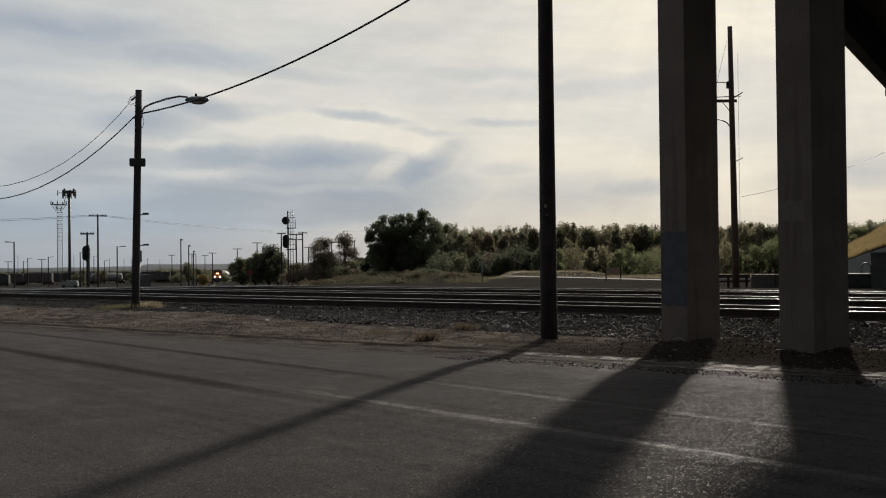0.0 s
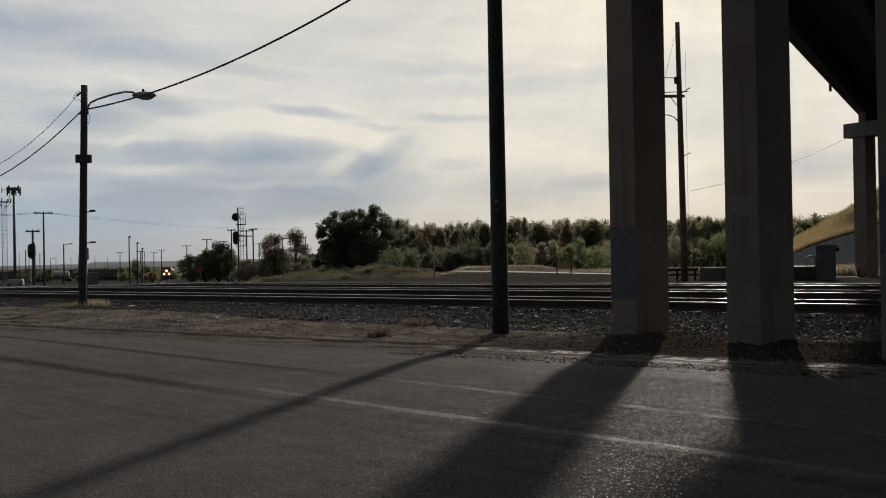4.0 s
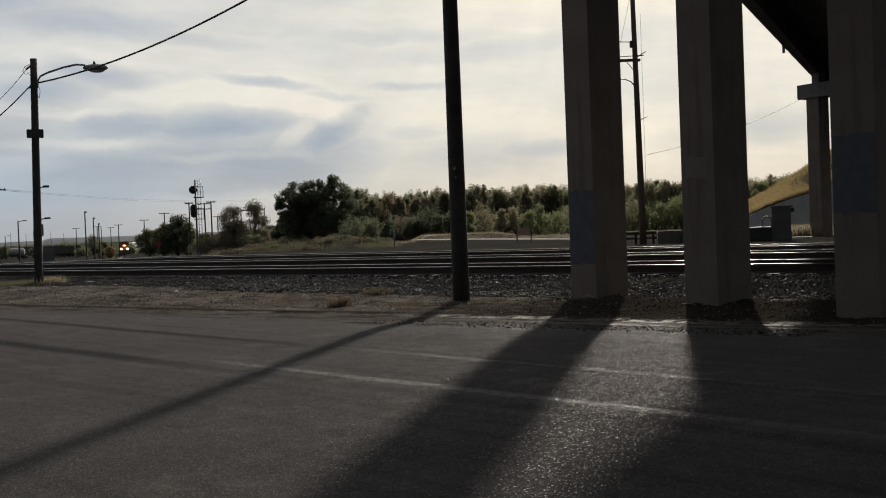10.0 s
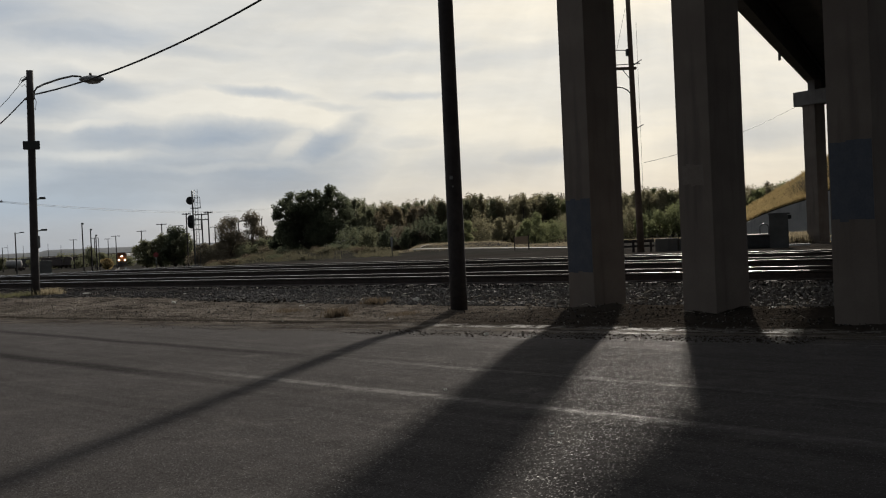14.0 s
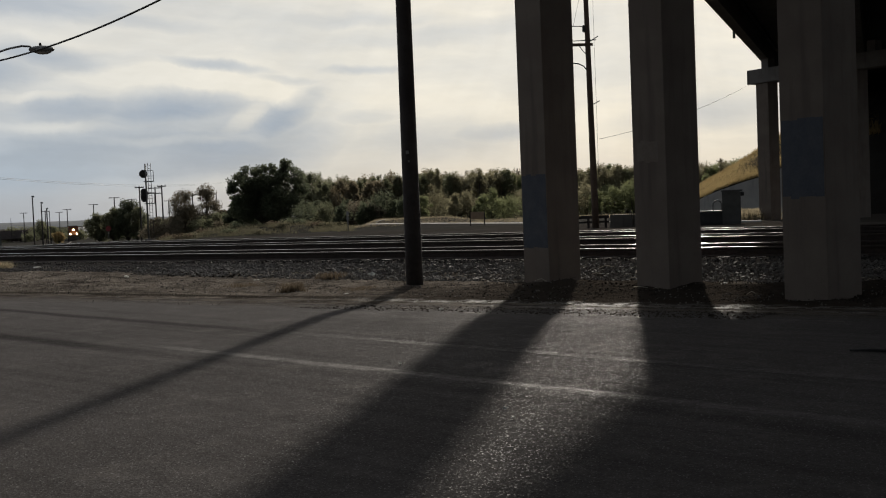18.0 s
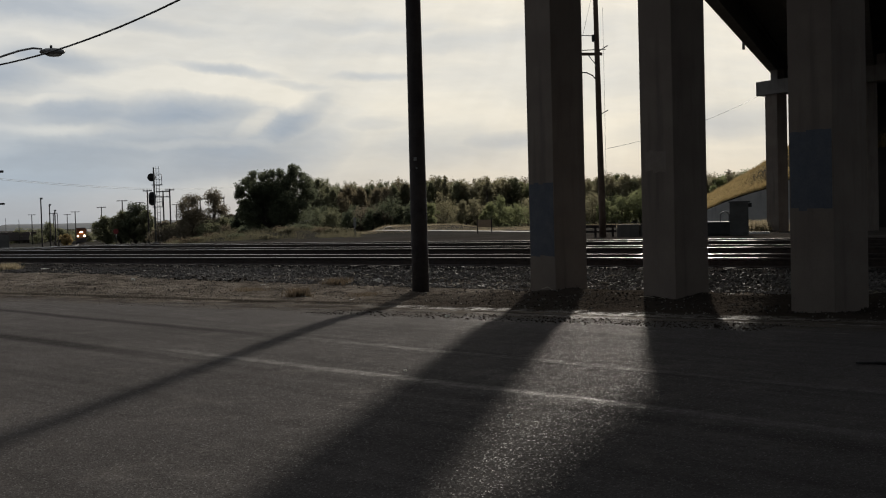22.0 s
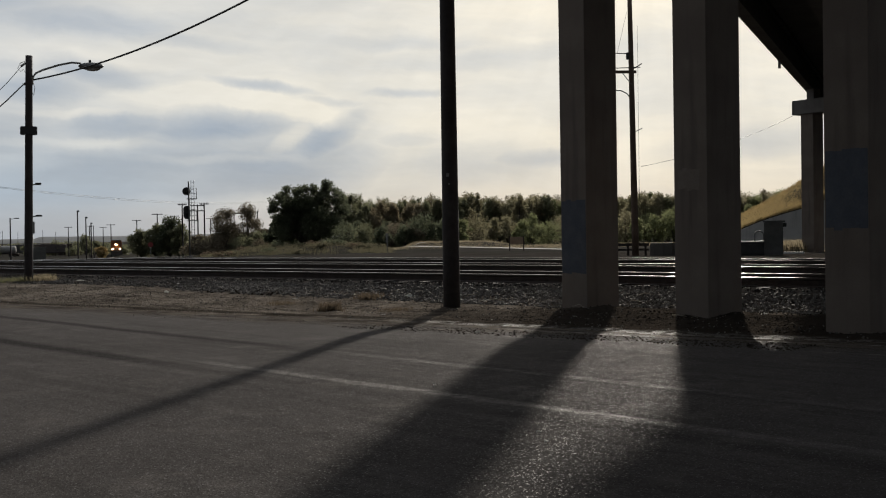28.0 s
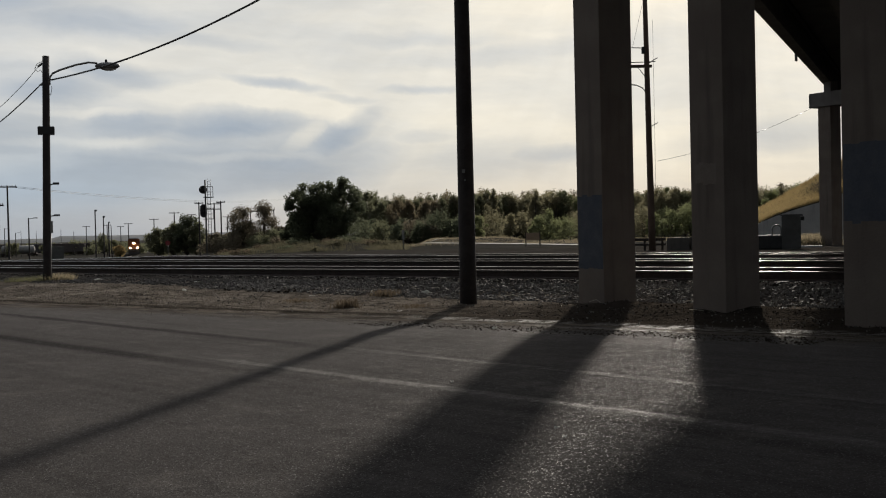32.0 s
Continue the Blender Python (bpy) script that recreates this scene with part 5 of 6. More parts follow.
for b, d, top, arm, label in (
        (-17.6, 150, 2.5, "cross", "wooden power pole with one crossarm in the yard"),
        (-18.11, 120, 1.62, "small", "slim wooden pole with a crossarm beside a signal"),
        (-21.52, 190, 1.16, "lamp_left", "yard lamp pole with a short arm"),
        (-16.68, 200, 0.91, "lamp", "yard lamp pole with a short arm"),
        (-13.55, 200, 1.23, "head", "yard lamp pole with one head at its top"),
        (-13.16, 215, 0.91, "head", "yard lamp pole with one head at its top"),
        (-12.92, 250, 0.62, "head", "yard lamp pole with one head at its top"),
        (-12.8, 240, 0.45, "", "bare wooden pole in the yard"),
        (-11.97, 330, 0.55, "cross", "power pole with a crossarm far along the railway"),
        (-10.71, 300, 0.75, "cross", "power pole with a crossarm far along the railway"),
        (-9.7, 260, 1.06, "cross", "power pole with a crossarm behind the bushes"),
        (-8.45, 180, 1.55, "small", "power pole with a crossarm behind the signal"),
        (-7.68, 180, 1.5, "double", "power pole with two crossarms behind the signal"),
        (-7.35, 172, 1.58, "small", "power pole with a crossarm behind the signal"),
        (-6.75, 300, 0.8, "cross", "power pole with a crossarm among the trees"),
        (-5.85, 175, 1.1, "", "bare wooden pole among the trees"),
        (-4.65, 175, 1.12, "", "bare wooden pole among the trees"),
        (-13.0, 330, 0.5, "cross", "power pole with a crossarm far along the railway"),
        (-14.0, 380, 0.45, "cross", "power pole with a crossarm far along the railway"),
        (-15.2, 420, 0.3, "", "distant bare pole in the yard"),
        (-16.0, 380, 0.35, "", "distant bare pole in the yard"),
        (-17.3, 420, 0.2, "lamp", "distant yard lamp pole"),
        (-18.45, 300, 0.62, "lamp", "yard lamp pole with a short arm"),
        (-18.75, 380, 0.5, "", "distant bare pole in the yard"),
        (-18.3, 330, 0.8, "", "slim bare pole in the yard"),
        (-19.95, 330, 0.4, "lamp", "yard lamp pole with a short arm"),
        (-20.25, 360, 0.3, "cross", "distant pole with a crossarm"),
        (-20.9, 360, 0.35, "lamp", "yard lamp pole with a short arm"),
        (-21.1, 420, 0.2, "lamp", "distant yard lamp pole"),
        (-21.35, 400, 0.5, "", "distant bare pole in the yard"),
        (-21.8, 380, 0.2, "cross", "distant pole with a crossarm"),
        (-14.6, 420, 0.2, "", "distant bare pole in the yard"),
        (-8.85, 300, 0.95, "cross", "power pole with a crossarm behind the signal"),
        (-7.05, 310, 0.8, "cross", "power pole with a crossarm among the trees"),
        (-12.35, 400, 0.42, "cross", "power pole with a crossarm far along the railway"),
        (-16.35, 430, 0.25, "", "distant bare pole in the yard"),
        (-17.05, 440, 0.3, "", "distant bare pole in the yard"),
        (-17.8, 400, 0.42, "lamp", "distant yard lamp pole")):
    yard_pole(b, d, top, arm, label, 0.09 if not arm else 0.13 if d < 250 else 0.16)
# long beam between the two bare poles among the trees
beam = thing("pole_beam", Matrix(), "thin beam slung between two bare poles among the trees", "beam")
part("beam", rod([eye_point(-5.85, 1.02, 174.8), eye_point(-4.65, 1.03, 174.8)], 0.09, 6), WOOD_DARK, beam)
for drop, el in ((1.6, 2.5), (1.75, 2.45)):
    cable("overhead_cable", eye_point(-17.6, el, 150), eye_point(-3.0, 1.72 - (2.5 - el) * 0.4, 330), drop, 0.02, "thin power line strung across the yard")
    cable("overhead_cable", eye_point(-17.6, el, 150), eye_point(-30.0, el - 0.05, 190), drop * 0.5, 0.02, "thin power line strung across the yard")


def monopole():
    foot = on_land(-18.95, 330)
    ob = thing("cell_tower", pose(*foot), "slim steel monopole tower with a ring of antennas", "cell tower")
    h = 1.4 + 330 * math.tan(radians(3.6)) - foot.z
    part("pole", rod([(0, 0, -0.3), (0, 0, h)], [0.45, 0.32], 14), CABINET_DARK, ob)
    ring = part("platform", rod([(0, 0, h - 0.3), (0, 0, h + 0.1)], 1.5, 12), STEEL, ob)
    part("cap", rod([(0, 0, h + 0.1), (0, 0, h + 0.45), (0, 0, h + 0.6)], [1.9, 1.6, 0.6], 12), CABINET_DARK, ring)
    for i in range(12):
        a = i * math.tau / 12
        part("antenna", box(0.4, 0.22, 2.1, (1.75 * math.cos(a), 1.75 * math.sin(a), h - 1.75 + 0.35 * (i % 3)), 0.03, math.degrees(a)), CAR_GREY, ring)
    part("antenna_arm", rod([(-3.3, 0, h - 0.1), (0, 0, h - 0.1)], 0.08, 6), STEEL, ob)
    part("antenna", box(0.22, 0.2, 1.5, (-3.3, 0, h - 0.9), 0.03), CAR_GREY, ob)


def lattice_tower():
    foot = on_land(-19.44, 420)
    ob = thing("lattice_tower", pose(*foot), "steel lattice tower with an antenna platform", "cell tower")
    h = 1.4 + 420 * math.tan(radians(3.0)) - foot.z
    w = 1.15
    legs = [(w * math.cos(a), w * math.sin(a)) for a in (0.3, 0.3 + math.tau / 3, 0.3 + 2 * math.tau / 3)]
    for x, y in legs:
        part("leg", rod([(x, y, -0.3), (x, y, h)], 0.075, 6), STEEL, ob)
    n = 20
    for i in range(n):
        pieces = []
        for j in range(3):
            a, b = legs[j], legs[(j + 1) % 3]
            pieces.append(rod([(*a, h * i / n), (*b, h * (i + 1) / n)], 0.04, 4))
            pieces.append(rod([(*b, h * i / n), (*a, h * i / n)], 0.05, 4))
        part("bracing", joined(*pieces), STEEL, ob)
    part("platform", rod([(0, 0, h - 0.2), (0, 0, h)], 2.6, 10), STEEL, ob)
    for i in range(6):
        a = i * math.tau / 6 + 0.4
        part("strut", rod([(0.9 * math.cos(a), 0.9 * math.sin(a), h - 2.4), (2.5 * math.cos(a), 2.5 * math.sin(a), h - 0.2)], 0.08, 4), STEEL, ob)
    for i in range(9):
        a = i * math.tau / 9
        part("antenna", box(0.35, 0.25, 1.0 + 0.4 * (i % 2), (2.7 * math.cos(a), 2.7 * math.sin(a), h - 0.2), 0.03, math.degrees(a)), CAR_GREY, ob)
    part("whip", rod([(1.8, 0, h), (2.6, 0, h + 3.2)], 0.12, 6), STEEL, ob)


monopole()
lattice_tower()


# ---- railway cars in the yard ----
def wheelset(x, z=0.48):
    return joined(rod([(x, -0.75, z), (x, -0.62, z)], 0.46, 14), rod([(x, 0.62, z), (x, 0.75, z)], 0.46, 14), rod([(x, -0.75, z), (x, 0.75, z)], 0.09, 8))


def bogie(ob, x):
    b = part("bogie", joined(box(2.3, 0.14, 0.3, (x, -0.98, 0.4), 0.03), box(2.3, 0.14, 0.3, (x, 0.98, 0.4), 0.03), box(0.4, 2.0, 0.3, (x, 0, 0.5), 0.03)), RUST, ob)
    for dx in (-0.85, 0.85):
        part("wheelset", wheelset(x + dx), RUST, b)


def freight_car(m, kind, mat, label, group="freight cars in the yard", length=15.0):
    ob = thing("freight_car", m, label, "freight car", group)
    part("underframe", box(length, 2.6, 0.3, (0, 0, 0.95), 0.02), RUST, ob)
    for x in (-length / 2 + 2, length / 2 - 2):
        bogie(ob, x)
    if kind == "tank":
        bm = rod([(-length / 2 + 0.7, 0, 2.65), (-length / 2 + 1.1, 0, 2.65), (length / 2 - 1.1, 0, 2.65), (length / 2 - 0.7, 0, 2.65)], [0.9, 1.42, 1.42, 0.9], 20)
        part("tank", bm, mat, ob)
        part("dome", rod([(0, 0, 4.0), (0, 0, 4.4)], 0.5, 12), mat, ob)
    elif kind == "hopper":
        part("body", box(length - 0.6, 2.95, 2.7, (0, 0, 1.25), 0.05, 0, 1.0), mat, ob)
        for i in range(9):
            x = -length / 2 + 1 + i * (length - 2) / 8
            part("rib", box(0.12, 3.1, 2.6, (x, 0, 1.3)), mat, ob)
        part("load", box(length - 1.0, 2.4, 0.35, (0, 0, 3.95), 0.1, 0, 0.85), RUST, ob)
    else:
        part("body", box(length - 0.4, 3.0, 3.0, (0, 0, 1.25), 0.04), mat, ob)
        part("roof", box(length - 0.4, 3.1, 0.18, (0, 0, 4.25), 0.05, 0, 0.9), mat, ob)
        for s in (-1, 1):
            part("door", box(2.4, 0.06, 2.6, (0, s * 1.53, 1.4), 0.01), mat, ob)
    return ob


for b, d, turn, kind, mat, label in (
        (-20.6, 420, 8, "box", CAR_RED, "dark oxide-red box car standing in the yard"),
        (-21.9, 420, 8, "hopper", CAR_RED, "dark hopper car standing in the yard"),
        (-17.2, 430, 8, "tank", CAR_WHITE, "dusty white tank car standing in the yard"),
        (-19.3, 440, 8, "hopper", LOCO_DARK, "black hopper car standing in the yard"),
        (-14.9, 430, 10, "hopper", CAR_RED, "dark hopper car standing in the yard"),
        (-13.9, 432, 10, "hopper", RUST, "rusty loaded hopper car standing in the yard"),
        (-15.9, 450, 10, "box", LOCO_DARK, "black box car standing in the yard"),
        (-18.4, 450, 8, "box", RUST, "rusty box car standing in the yard"),
        (-22.6, 405, 8, "hopper", LOCO_DARK, "black hopper car standing in the yard"),
        (-15.4, 470, 9, "hopper", CAR_GREY, "grey hopper car standing in the yard"),
        (-14.3, 455, 10, "tank", LOCO_DARK, "black tank car standing in the yard")):
    p = on_land(b, d)
    freight_car(pose(p.x, p.y, p.z + 0.1, 0, 0, turn), kind, mat, label, length=13.0)
p = on_land(-18.95, 250)
shed = thing("parked_van", pose(p.x, p.y, p.z, 0, 0, 10), "small white van parked in the yard", "van")
part("body", box(3.6, 1.8, 1.2, (0, 0, 0.35), 0.15, 0, 0.92), CAR_WHITE, shed)
part("window", box(1.2, 1.66, 0.4, (-1.0, 0, 1.1), 0.05), GLASS_DARK, shed)
for x in (-1.2, 1.2):
    for y in (-0.8, 0.8):
        part("wheel", rod([(x, y - 0.1, 0.33), (x, y + 0.1, 0.33)], 0.33, 12), BLACK, shed)
p = on_land(-12.45, 255)
tree(p, 2.6, 3.0, DRY, 701, "round dry-leaved bush beside the railway", 7000, 0.1, 0.02, clumps=40)
tree(on_land(-13.2, 270), 5.2, 4.6, LEAF_OLIVE_DARK, 702, "dark ragged tree in the yard", 6000, 0.13, 0.2, clumps=30)
tree(on_land(-12.75, 275), 4.2, 4.0, LEAF_OLIVE_DARK, 703, "dark ragged tree in the yard", 5000, 0.13, 0.15, clumps=30)
for i in range(34):
    tree(on_land(-24 + i * 0.42 + rng.uniform(-0.2, 0.2), rng.uniform(420, 560)), rng.uniform(3.0, 5.5), rng.uniform(6, 10), LEAF_OLIVE_DARK, 720 + i, "distant low tree behind the yard", 1500, 0.32, 0.05, "trees behind the yard", 16)


# ---- the train ----
def locomotive():
    ob = thing("locomotive", pose(0, 0, 0), "orange and black diesel locomotive with its headlights on", "locomotive")
    # front looks along -y
    part("underframe", box(2.9, 20.0, 0.5, (0, 10.2, 1.15), 0.04), LOCO_DARK, ob)
    part("hood", box(2.0, 13.0, 2.6, (0, 13.2, 1.65), 0.12), LOCO_ORANGE, ob)
    cabin = part("cab", box(3.05, 3.4, 2.75, (0, 4.4, 1.65), 0.14, 0, 0.97), LOCO_ORANGE, ob)
    for x in (-0.72, 0.72):
        part("windscreen", box(0.95, 0.06, 0.62, (x, 2.9, 3.35), 0.03), GLASS_DARK, cabin)
    part("roof", box(2.9, 3.4, 0.25, (0, 4.6, 4.35), 0.1, 0, 0.85), LOCO_DARK, cabin)
    nose = part("nose", box(1.9, 2.3, 1.85, (0, 1.9, 1.65), 0.15, 0, 0.95), LOCO_ORANGE, ob)
    part("stripe", box(1.7, 0.04, 0.35, (0, 0.78, 1.9)), LOCO_DARK, nose)
    part("walkway", box(3.0, 1.3, 0.14, (0, 0.8, 1.55), 0.02), LOCO_DARK, ob)
    plough = part("plough", box(2.9, 0.3, 0.75, (0, 0.25, 0.25), 0.05), LOCO_DARK, ob)
    part("coupler", box(0.35, 0.8, 0.3, (0, -0.2, 0.85), 0.05), RUST, plough)
    for x in (-1.25, 1.25):
        part("handrail", rod([(x, 0.2, 1.6), (x, 0.2, 2.6)], 0.03, 6), CAR_WHITE, ob)
    for x in (-0.16, 0.16):
        part("headlight", rod([(x, 0.85, 3.25), (x, 0.7, 3.25)], 0.16, 14), LAMP_ON, ob, "glowing headlight")
    for x in (-0.95, 0.95):
        part("ditch_light", rod([(x, 0.08, 2.05), (x, -0.02, 2.05)], 0.2, 14), LAMP_ON, ob, "glowing ditch light")
    for y in (3.6, 16.6):
        b = part("bogie", joined(box(0.14, 4.2, 0.35, (-1.02, y, 0.45), 0.03), box(0.14, 4.2, 0.35, (1.02, y, 0.45), 0.03), box(1.9, 0.5, 0.3, (0, y, 0.55), 0.03)), LOCO_DARK, ob)
        for dy in (-1.7, 0, 1.7):
            part("wheelset", joined(rod([(-0.75, y + dy, 0.5), (-0.62, y + dy, 0.5)], 0.5, 14), rod([(0.62, y + dy, 0.5), (0.75, y + dy, 0.5)], 0.5, 14)), RUST, b)
    return ob


loco = locomotive()
wagons = [freight_car(pose(0, 0, 0, 0, 0, 90), ("box", "tank", "hopper", "box", "hopper")[i % 5], (CAR_GREY, CAR_WHITE, CAR_RED, CAR_WHITE, CAR_GREY)[i % 5],
                      ("grey box car", "white tank car", "oxide-red hopper car", "dusty white box car", "grey hopper car")[i % 5] + " coupled behind the locomotive", "cars of the moving train", 15.0) for i in range(6)]


def train_line(s):
    """The train's track: s metres from the near end, in plan and height; it bends to the right far off."""
    bend = max(0.0, s - 285)
    b = radians(-11.73)
    x = math.sin(b) * (130 + s) + 0.0016 * bend * bend
    y = math.cos(b) * (130 + s)
    return Vector((x, y, float(np.interp(math.hypot(x, y), LEFT_R, LEFT_Z)) + 0.2))


def train_track():
    ob = thing("railway_track", Matrix(), "railway track on which the train comes", "railway track", "parallel railway tracks")
    line = [train_line(s * 6.0) + Vector((0, 0, -0.172)) for s in range(0, 75)]
    for side in (-1, 1):
        r = new("rail", rail_mesh(line, side))
        r.parent = ob
    points, faces = [], []
    for i, p in enumerate(line):
        way = (line[min(i + 1, 74)] - line[max(i - 1, 0)]).normalized()
        out = Vector((way.y, -way.x, 0))
        for u, z in ((-2.8, -0.6), (-1.7, -0.02), (1.7, -0.02), (2.8, -0.6)):
            q = p + out * u
            points.append((q.x, q.y, q.z + z))
    for i in range(74):
        for j in range(3):
            faces.append((i * 4 + j, i * 4 + j + 1, i * 4 + j + 5, i * 4 + j + 4))
    bed = sheet("track_bed", points, faces, GRAVEL)
    bed.parent = ob


train_track()


def motions():
    """The train rolls slowly toward the crossing."""
    def row(s):
        p, q = train_line(s), train_line(s + 8)
        d = q - p
        return p, math.degrees(math.atan2(-d.x, d.y)), math.degrees(math.atan2(d.z, math.hypot(d.x, d.y)))

    times = [0, 4, 8, 12, 16, 20, 24, 28, 32]
    nose = [float(np.interp(t, [0, 32], [282, 172])) for t in times]
    rows = []
    for t, s in zip(times, nose):
        p, turn, tilt = row(s)
        rows.append((t, pose(p.x, p.y, p.z, tilt, 0, turn)))
    walk(loco, rows)
    for i, wagon in enumerate(wagons):
        rows = []
        for t, s in zip(times, nose):
            p, turn, tilt = row(s + 29.5 + i * 16.2)
            rows.append((t, pose(p.x, p.y, p.z, 0, -tilt, turn + 90)))
        walk(wagon, rows)


# ---- across the tracks, by the overpass ----
def embankment():
    """Grass slope that carries the road up to the overpass, with a concrete wing wall below."""
    points, faces = [], []
    n = 26
    for i in range(n + 1):
        b = 19.0 + 14.0 * i / n
        foot = float(np.interp(b, [19, 20.4, 21.3, 22.45, 23.35, 27, 33], [-0.75, -0.18, 0.2, 0.56, 0.8, 2.2, 3.5]))
        top = float(np.interp(b, [19, 20.4, 21.3, 22.45, 23.35, 27, 33], [-0.1, 0.45, 0.92, 1.58, 2.12, 4.5, 6.5]))
        for d, el in ((74.5, -1.6), (75, foot), (79, (foot + top) / 2 + 0.06), (84, top), (110, top * 0.7 - 0.4)):
            p = at(b, d)
            points.append((p.x, p.y, 1.4 + d * math.tan(radians(el)) + 0.1 * noise.noise(Vector((p.x * 0.5, p.y * 0.5, 2)))))
    for i in range(n):
        for j in range(4):
            a = i * 5 + j
            faces.append((a, a + 5, a + 6, a + 1))
    ob = sheet("embankment", points, faces, EARTH)
    tagged(ob, "dry grass embankment rising to the overpass", "embankment", kind="structure")
    blades_p, blades_f = [], []
    rg = np.random.default_rng(77)
    for _ in range(60000):
        b, t = rg.uniform(19.5, 29), rg.uniform()
        foot = float(np.interp(b, [19, 20.4, 21.3, 22.45, 23.35, 27, 33], [-0.75, -0.18, 0.2, 0.56, 0.8, 2.2, 3.5]))
        top = float(np.interp(b, [19, 20.4, 21.3, 22.45, 23.35, 27, 33], [-0.1, 0.45, 0.92, 1.58, 2.12, 4.5, 6.5]))
        d = 75 + 9.5 * t
        p = at(b, d)
        z = 1.4 + d * math.tan(radians(foot + (top - foot) * t))
        h, a = rg.uniform(0.12, 0.34), rg.uniform(0, math.tau)
        k0 = len(blades_p)
        blades_p += [(p.x - 0.03 * math.cos(a), p.y - 0.03 * math.sin(a), z - 0.1), (p.x + 0.03 * math.cos(a), p.y + 0.03 * math.sin(a), z - 0.1), (p.x + rg.normal() * 0.12, p.y + rg.normal() * 0.12, z + h)]
        blades_f.append((k0, k0 + 1, k0 + 2))
    tagged(sheet("embankment_grass", blades_p, blades_f, DRY, False), "golden dry grass on the embankment slope", "grass", kind="stuff")
    # wing wall
    bm = bmesh.new()
    rows = []
    for i in range(9):
        b = 18.9 + 5.9 * i / 8
        foot = float(np.interp(b, [19, 20.4, 21.3, 22.45, 23.35, 27, 33], [-0.79, -0.22, 0.16, 0.52, 0.76, 2.15, 3.45]))
        p, q = at(b, 74.0), at(b, 74.6)
        z = 1.4 + 74 * math.tan(radians(foot))
        rows.append([bm.verts.new((p.x, p.y, -1.2)), bm.verts.new((p.x, p.y, z)), bm.verts.new((q.x, q.y, z)), bm.verts.new((q.x, q.y, -1.2))])
    for r, s in zip(rows, rows[1:]):
        for j in range(4):
            bm.faces.new((r[j], s[j], s[(j + 1) % 4], r[(j + 1) % 4]))
    bm.faces.new(rows[0])
    bm.faces.new(rows[-1][::-1])
    bmesh.ops.recalc_face_normals(bm, faces=bm.faces)
    tagged(part("wall_wing", bm, CONCRETE_PALE), "grey concrete wing wall under the grass embankment", "wall", kind="structure")


embankment()


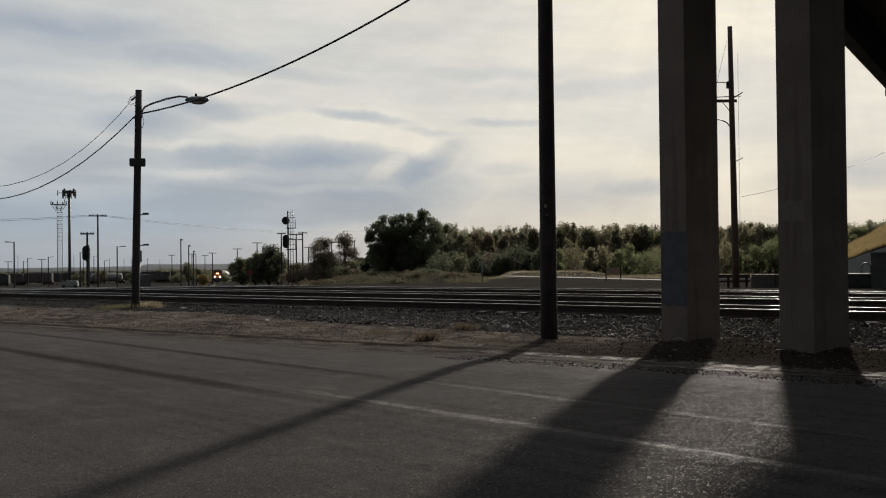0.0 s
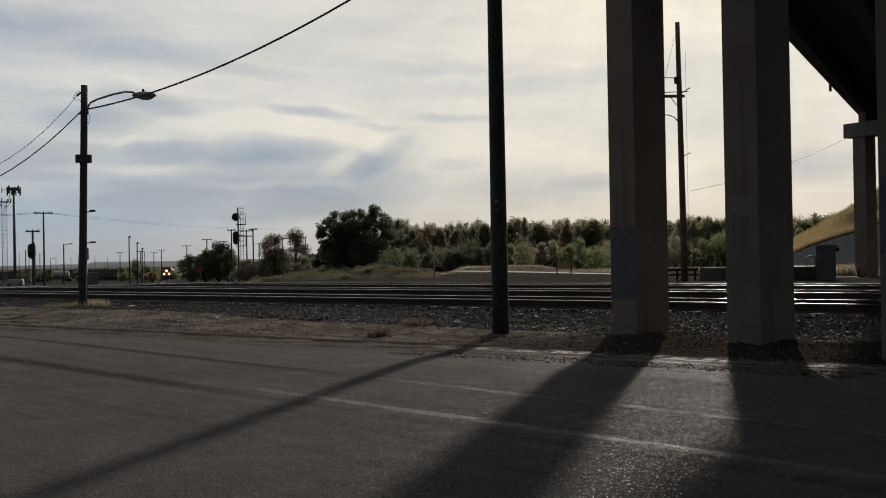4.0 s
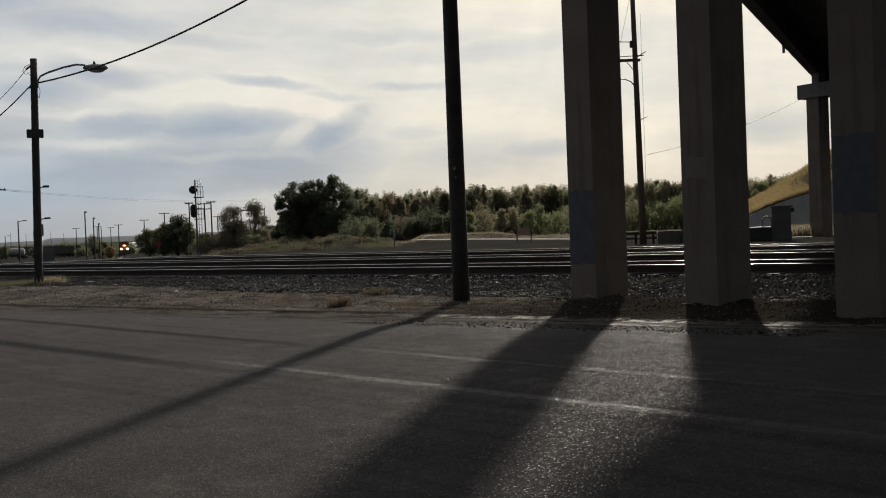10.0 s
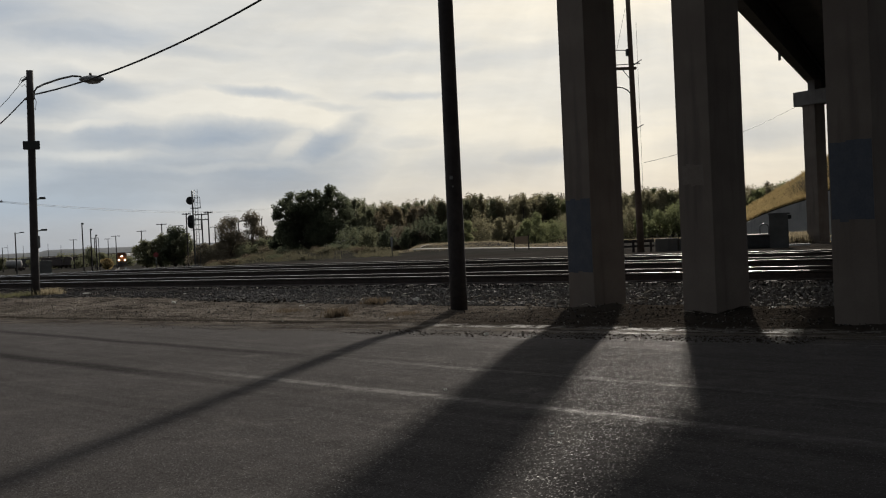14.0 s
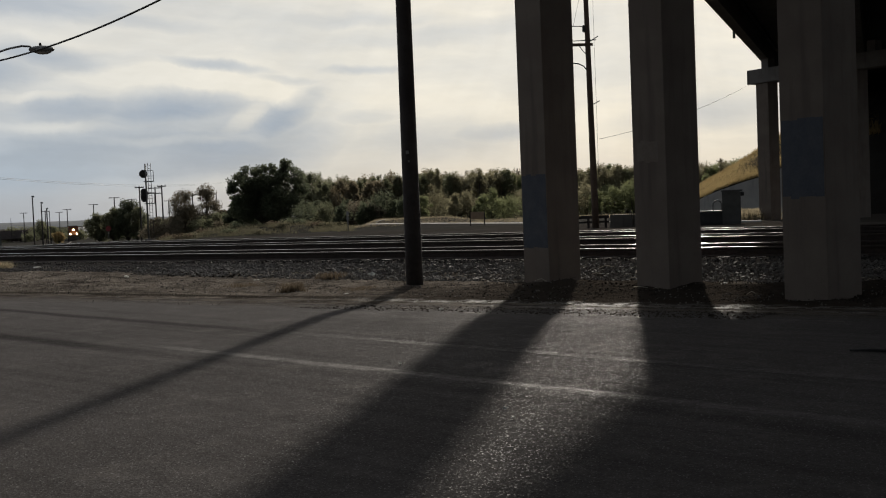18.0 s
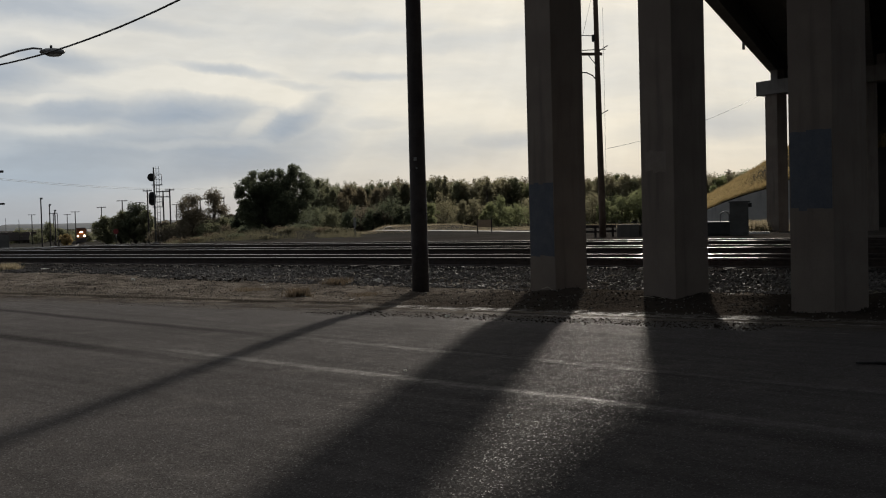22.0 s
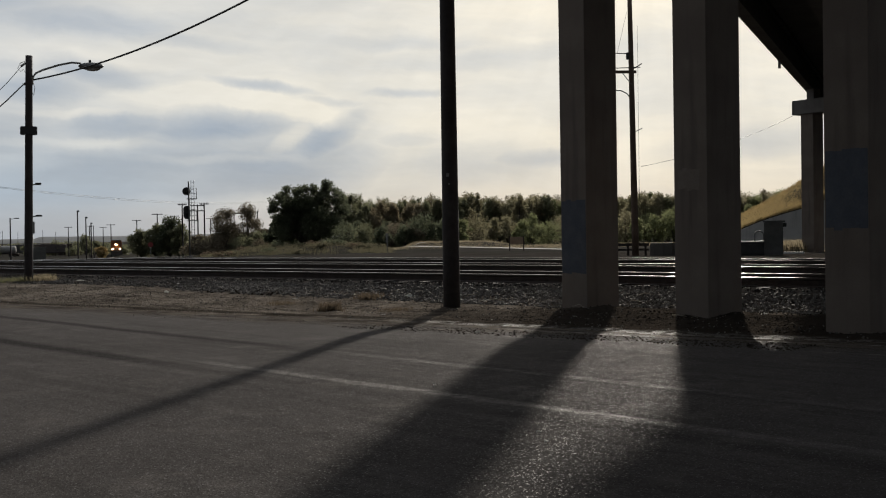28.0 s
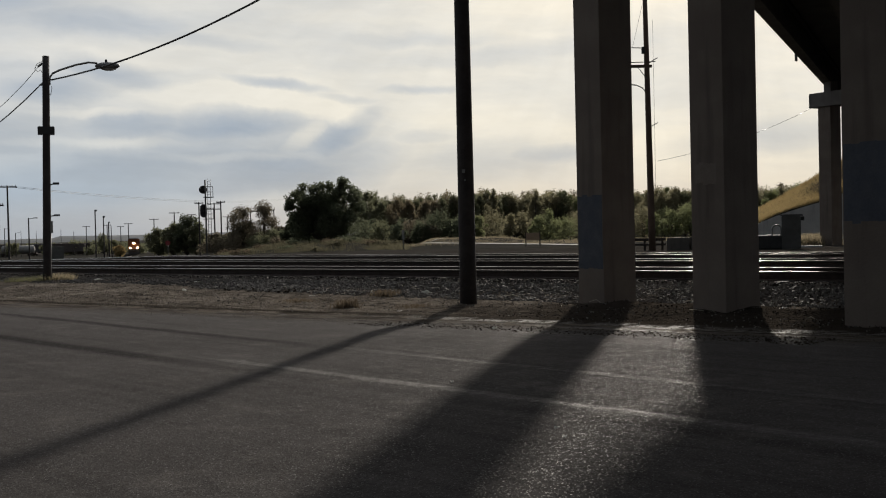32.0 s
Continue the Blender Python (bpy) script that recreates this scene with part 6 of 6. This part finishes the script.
def trackside():
    p = on_land(21.93, 45)
    ob = thing("signal_cabinet", pose(p.x, p.y, p.z, 0, 0, -22), "grey steel signal cabinet beside the tracks", "cabinet")
    part("body", box(0.72, 0.6, 1.3, (0, 0, 0), 0.02), CABINET_DARK, ob)
    part("roof", box(0.84, 0.72, 0.07, (0.02, 0, 1.3), 0.015), CABINET_DARK, ob)
    part("door", box(0.62, 0.02, 1.1, (0, -0.305, 0.1), 0.008), CABINET_DARK, ob)
    part("junction_box", box(0.14, 0.2, 0.16, (0.42, -0.1, 1.12), 0.01), BLACK, ob)
    p = on_land(20.95, 45.3)
    ob = thing("pump_housing", pose(p.x, p.y, p.z, 0, 0, -21), "low dark steel housing with a hoop pipe on top", "housing")
    part("body", box(1.3, 0.7, 0.52, (-0.1, 0, 0), 0.06, 0, 0.9), BLACK, ob)
    part("lid", box(1.05, 0.6, 0.05, (-0.1, 0, 0.52), 0.015), CABINET, ob)
    hoop = [(0.22 + 0.17 * math.cos(a), 0, 0.8 + 0.17 * math.sin(a)) for a in (math.pi * i / 10 for i in range(11))]
    part("hoop_pipe", rod([(0.39, 0, 0.5)] + hoop + [(0.05, 0, 0.5)], 0.03, 8), STEEL, ob)
    # low wall beyond the third track
    a, b = at(15.82, 47), at(20.7, 46)
    mid, d = (a + b) / 2, b - a
    ob = thing("low_barrier", pose(mid.x, mid.y, 0.0, 0, 0, math.degrees(math.atan2(d.y, d.x))), "low dark concrete barrier along the far track", "barrier")
    for i in range(4):
        part("block", box(d.length / 4 - 0.03, 0.35, 0.7, ((i - 1.5) * d.length / 4, 0, -0.02), 0.025, 0, 0.97), material_barrier, ob)
    # short plank rail
    a, b = at(13.6, 48), at(15.75, 48)
    mid, d = (a + b) / 2, b - a
    ob = thing("plank_rail", pose(mid.x, mid.y, land(mid.x, mid.y), 0, 0, math.degrees(math.atan2(d.y, d.x))), "low dark wooden plank rail beside the tall pole", "fence")
    part("plank", box(d.length, 0.06, 0.13, (0, 0, 0.42), 0.008), WOOD_DARK, ob)
    part("plank", box(d.length, 0.05, 0.09, (0, 0, 0.22), 0.008), WOOD_DARK, ob)
    for x in (-0.85, 0.0, 0.75):
        part("post", box(0.1, 0.1, 0.5, (x, 0.08, -0.05), 0.008), WOOD_DARK, ob)
    # brown board on two posts
    p = on_land(8.87, 110)
    ob = thing("notice_board", pose(p.x, p.y, p.z, 0, 0, -9), "brown wooden notice board on two posts", "sign")
    part("board", box(1.35, 0.06, 0.75, (0, 0, 0.65), 0.01), SIGN_BROWN, ob)
    for x in (-0.7, 0.72):
        part("post", box(0.12, 0.12, 1.6, (x, 0.06, -0.1), 0.01), WOOD_DARK, ob)
    # two small signs on a post
    p = on_land(2.06, 112)
    ob = thing("sign_post", pose(p.x, p.y, p.z, 0, 0, -2), "thin post with two small white signs", "sign")
    part("post", rod([(0, 0, -0.1), (0, 0, 2.05)], 0.05, 8), STEEL, ob)
    for z in (1.15, 1.65):
        part("sign_plate", box(0.27, 0.03, 0.42, (0, -0.06, z), 0.01), CABINET, ob)
    # small red marker
    p = on_land(-10.05, 175)
    ob = thing("marker_post", pose(p.x, p.y, p.z, 0, 0, 10), "small red marker on a short post", "sign")
    part("post", rod([(0, 0, -0.1), (0, 0, 2.0)], 0.04, 6), STEEL, ob)
    part("disc", rod([(0, -0.05, 2.1), (0, -0.09, 2.1)], 0.42, 8), RED_LENS, ob)


material_barrier = concrete_material("dark_concrete", (0.09, 0.082, 0.074), (0.12, 0.11, 0.1))
trackside()


def meet(bearing, el):
    """Where a sight line from the road comes down on the land beyond the tracks."""
    d = 95.0
    while d < 190:
        p = on_land(bearing, d)
        if p.z >= 1.4 + d * math.tan(radians(el)):
            return p
        d += 0.25
    return p


def curved_path():
    """Pale wheel ruts of a dirt track that bends up toward the wood."""
    ob = thing("dirt_track", Matrix(), "pale wheel ruts of a dirt track bending toward the wood", "dirt track", kind="structure")
    for half, line in ((0.022, ((2.0, -0.83), (3.0, -0.86), (6.7, -0.97), (11.2, -1.14), (18.0, -1.3))), (0.014, ((2.98, -0.82), (3.1, -0.72), (3.35, -0.67), (3.97, -0.58), (5.0, -0.53), (6.3, -0.49))), (0.012, ((3.5, -0.85), (3.6, -0.76), (3.8, -0.69), (4.3, -0.64), (5.2, -0.61)))):
        points, faces = [], []
        n = 40
        for i in range(n + 1):
            b = line[0][0] + (line[-1][0] - line[0][0]) * i / n
            el = float(np.interp(b, [q[0] for q in line], [q[1] for q in line]))
            for s in (-1, 1):
                q = meet(b, el + s * half)
                points.append((q.x, q.y, q.z + 0.05))
        for i in range(n):
            faces.append((2 * i, 2 * i + 2, 2 * i + 3, 2 * i + 1))
        rut = sheet("wheel_rut", points, faces, PALE_GRAVEL, False)
        rut.parent = ob
    p, q = at(22.33, 50.5), at(23.4, 50.5)
    mid = (p + q) / 2
    slab = thing("edge_slab", pose(mid.x, mid.y, land(mid.x, mid.y), 0, 0, -22.8), "pale concrete slab lying before the wing wall", "slab")
    part("slab", box((q - p).length, 0.5, 0.1, (0, 0, -0.02), 0.02), CONCRETE_PALE, slab)


PALE_GRAVEL = material("pale_gravel", (0.3, 0.28, 0.25), (0.24, 0.22, 0.2), 0.6, 0.9, bump=0.4)
curved_path()


# ---- litter ----
def litter(bearing, distance, w, d, turn, label):
    p = on_land(bearing, distance, 0.012)
    p.z = max(p.z, road_height(p.x * ACROSS.x + p.y * ACROSS.y) if p.x * ACROSS.x + p.y * ACROSS.y < ROAD_EDGE else p.z)
    ob = thing("paper_scrap", pose(p.x, p.y, p.z, 0, 0, turn), label, "litter", "scraps of litter")
    bm = bmesh.new()
    bmesh.ops.create_grid(bm, x_segments=4, y_segments=4, size=0.5)
    for v in bm.verts:
        v.co = Vector((v.co.x * w, v.co.y * d, 0.015 + (0.45 if d > 0.7 * w else 0.1) * w * noise.noise(Vector((v.co.x * 3 + bearing, v.co.y * 3, distance)))))
    bmesh.ops.solidify(bm, geom=list(bm.faces), thickness=0.003)
    part("scrap", bm, PAPER, ob)


for args in ((3.3, 21.6, 0.17, 0.13, 20), (-13.4, 30.0, 0.24, 0.08, -20), (-12.1, 35.0, 0.18, 0.08, 30), (-9.2, 24.5, 0.09, 0.08, 10), (1.9, 17.6, 0.08, 0.04, 40), (-2.7, 21.5, 0.16, 0.04, 60), (6.9, 14.2, 0.06, 0.05, 0),
             (10.2, 6.9, 0.03, 0.025, 30), (10.6, 6.6, 0.035, 0.02, 70), (4.7, 9.0, 0.025, 0.02, 0), (21.5, 16.6, 0.2, 0.06, 50), (17.2, 17.0, 0.1, 0.05, 20), (-8.6, 27.0, 0.1, 0.05, 0)):
    litter(*args, "small scrap of pale litter on the ground")
strip = thing("rubber_strip", pose(4.55, 8.15, 0.08, 0, 0, -34), "curled strip of black tyre rubber lying on the road", "litter", "scraps of litter")
part("strip", joined(rod([(-0.28, 0.0, 0.012), (-0.1, 0.012, 0.016), (0.1, 0.004, 0.014), (0.3, -0.02, 0.02)], [0.008, 0.013, 0.013, 0.009], 8)), RUBBER, strip)
clod = thing("mud_clod", pose(4.46, 11.73, road_height(11.84), 0, 0, 20), "dark lump of mud lying on the road", "clod")
part("lump", ball(0.028, (0, 0, 0.012), (1.5, 0.9, 0.55), 2), MUD, clod)

motions()
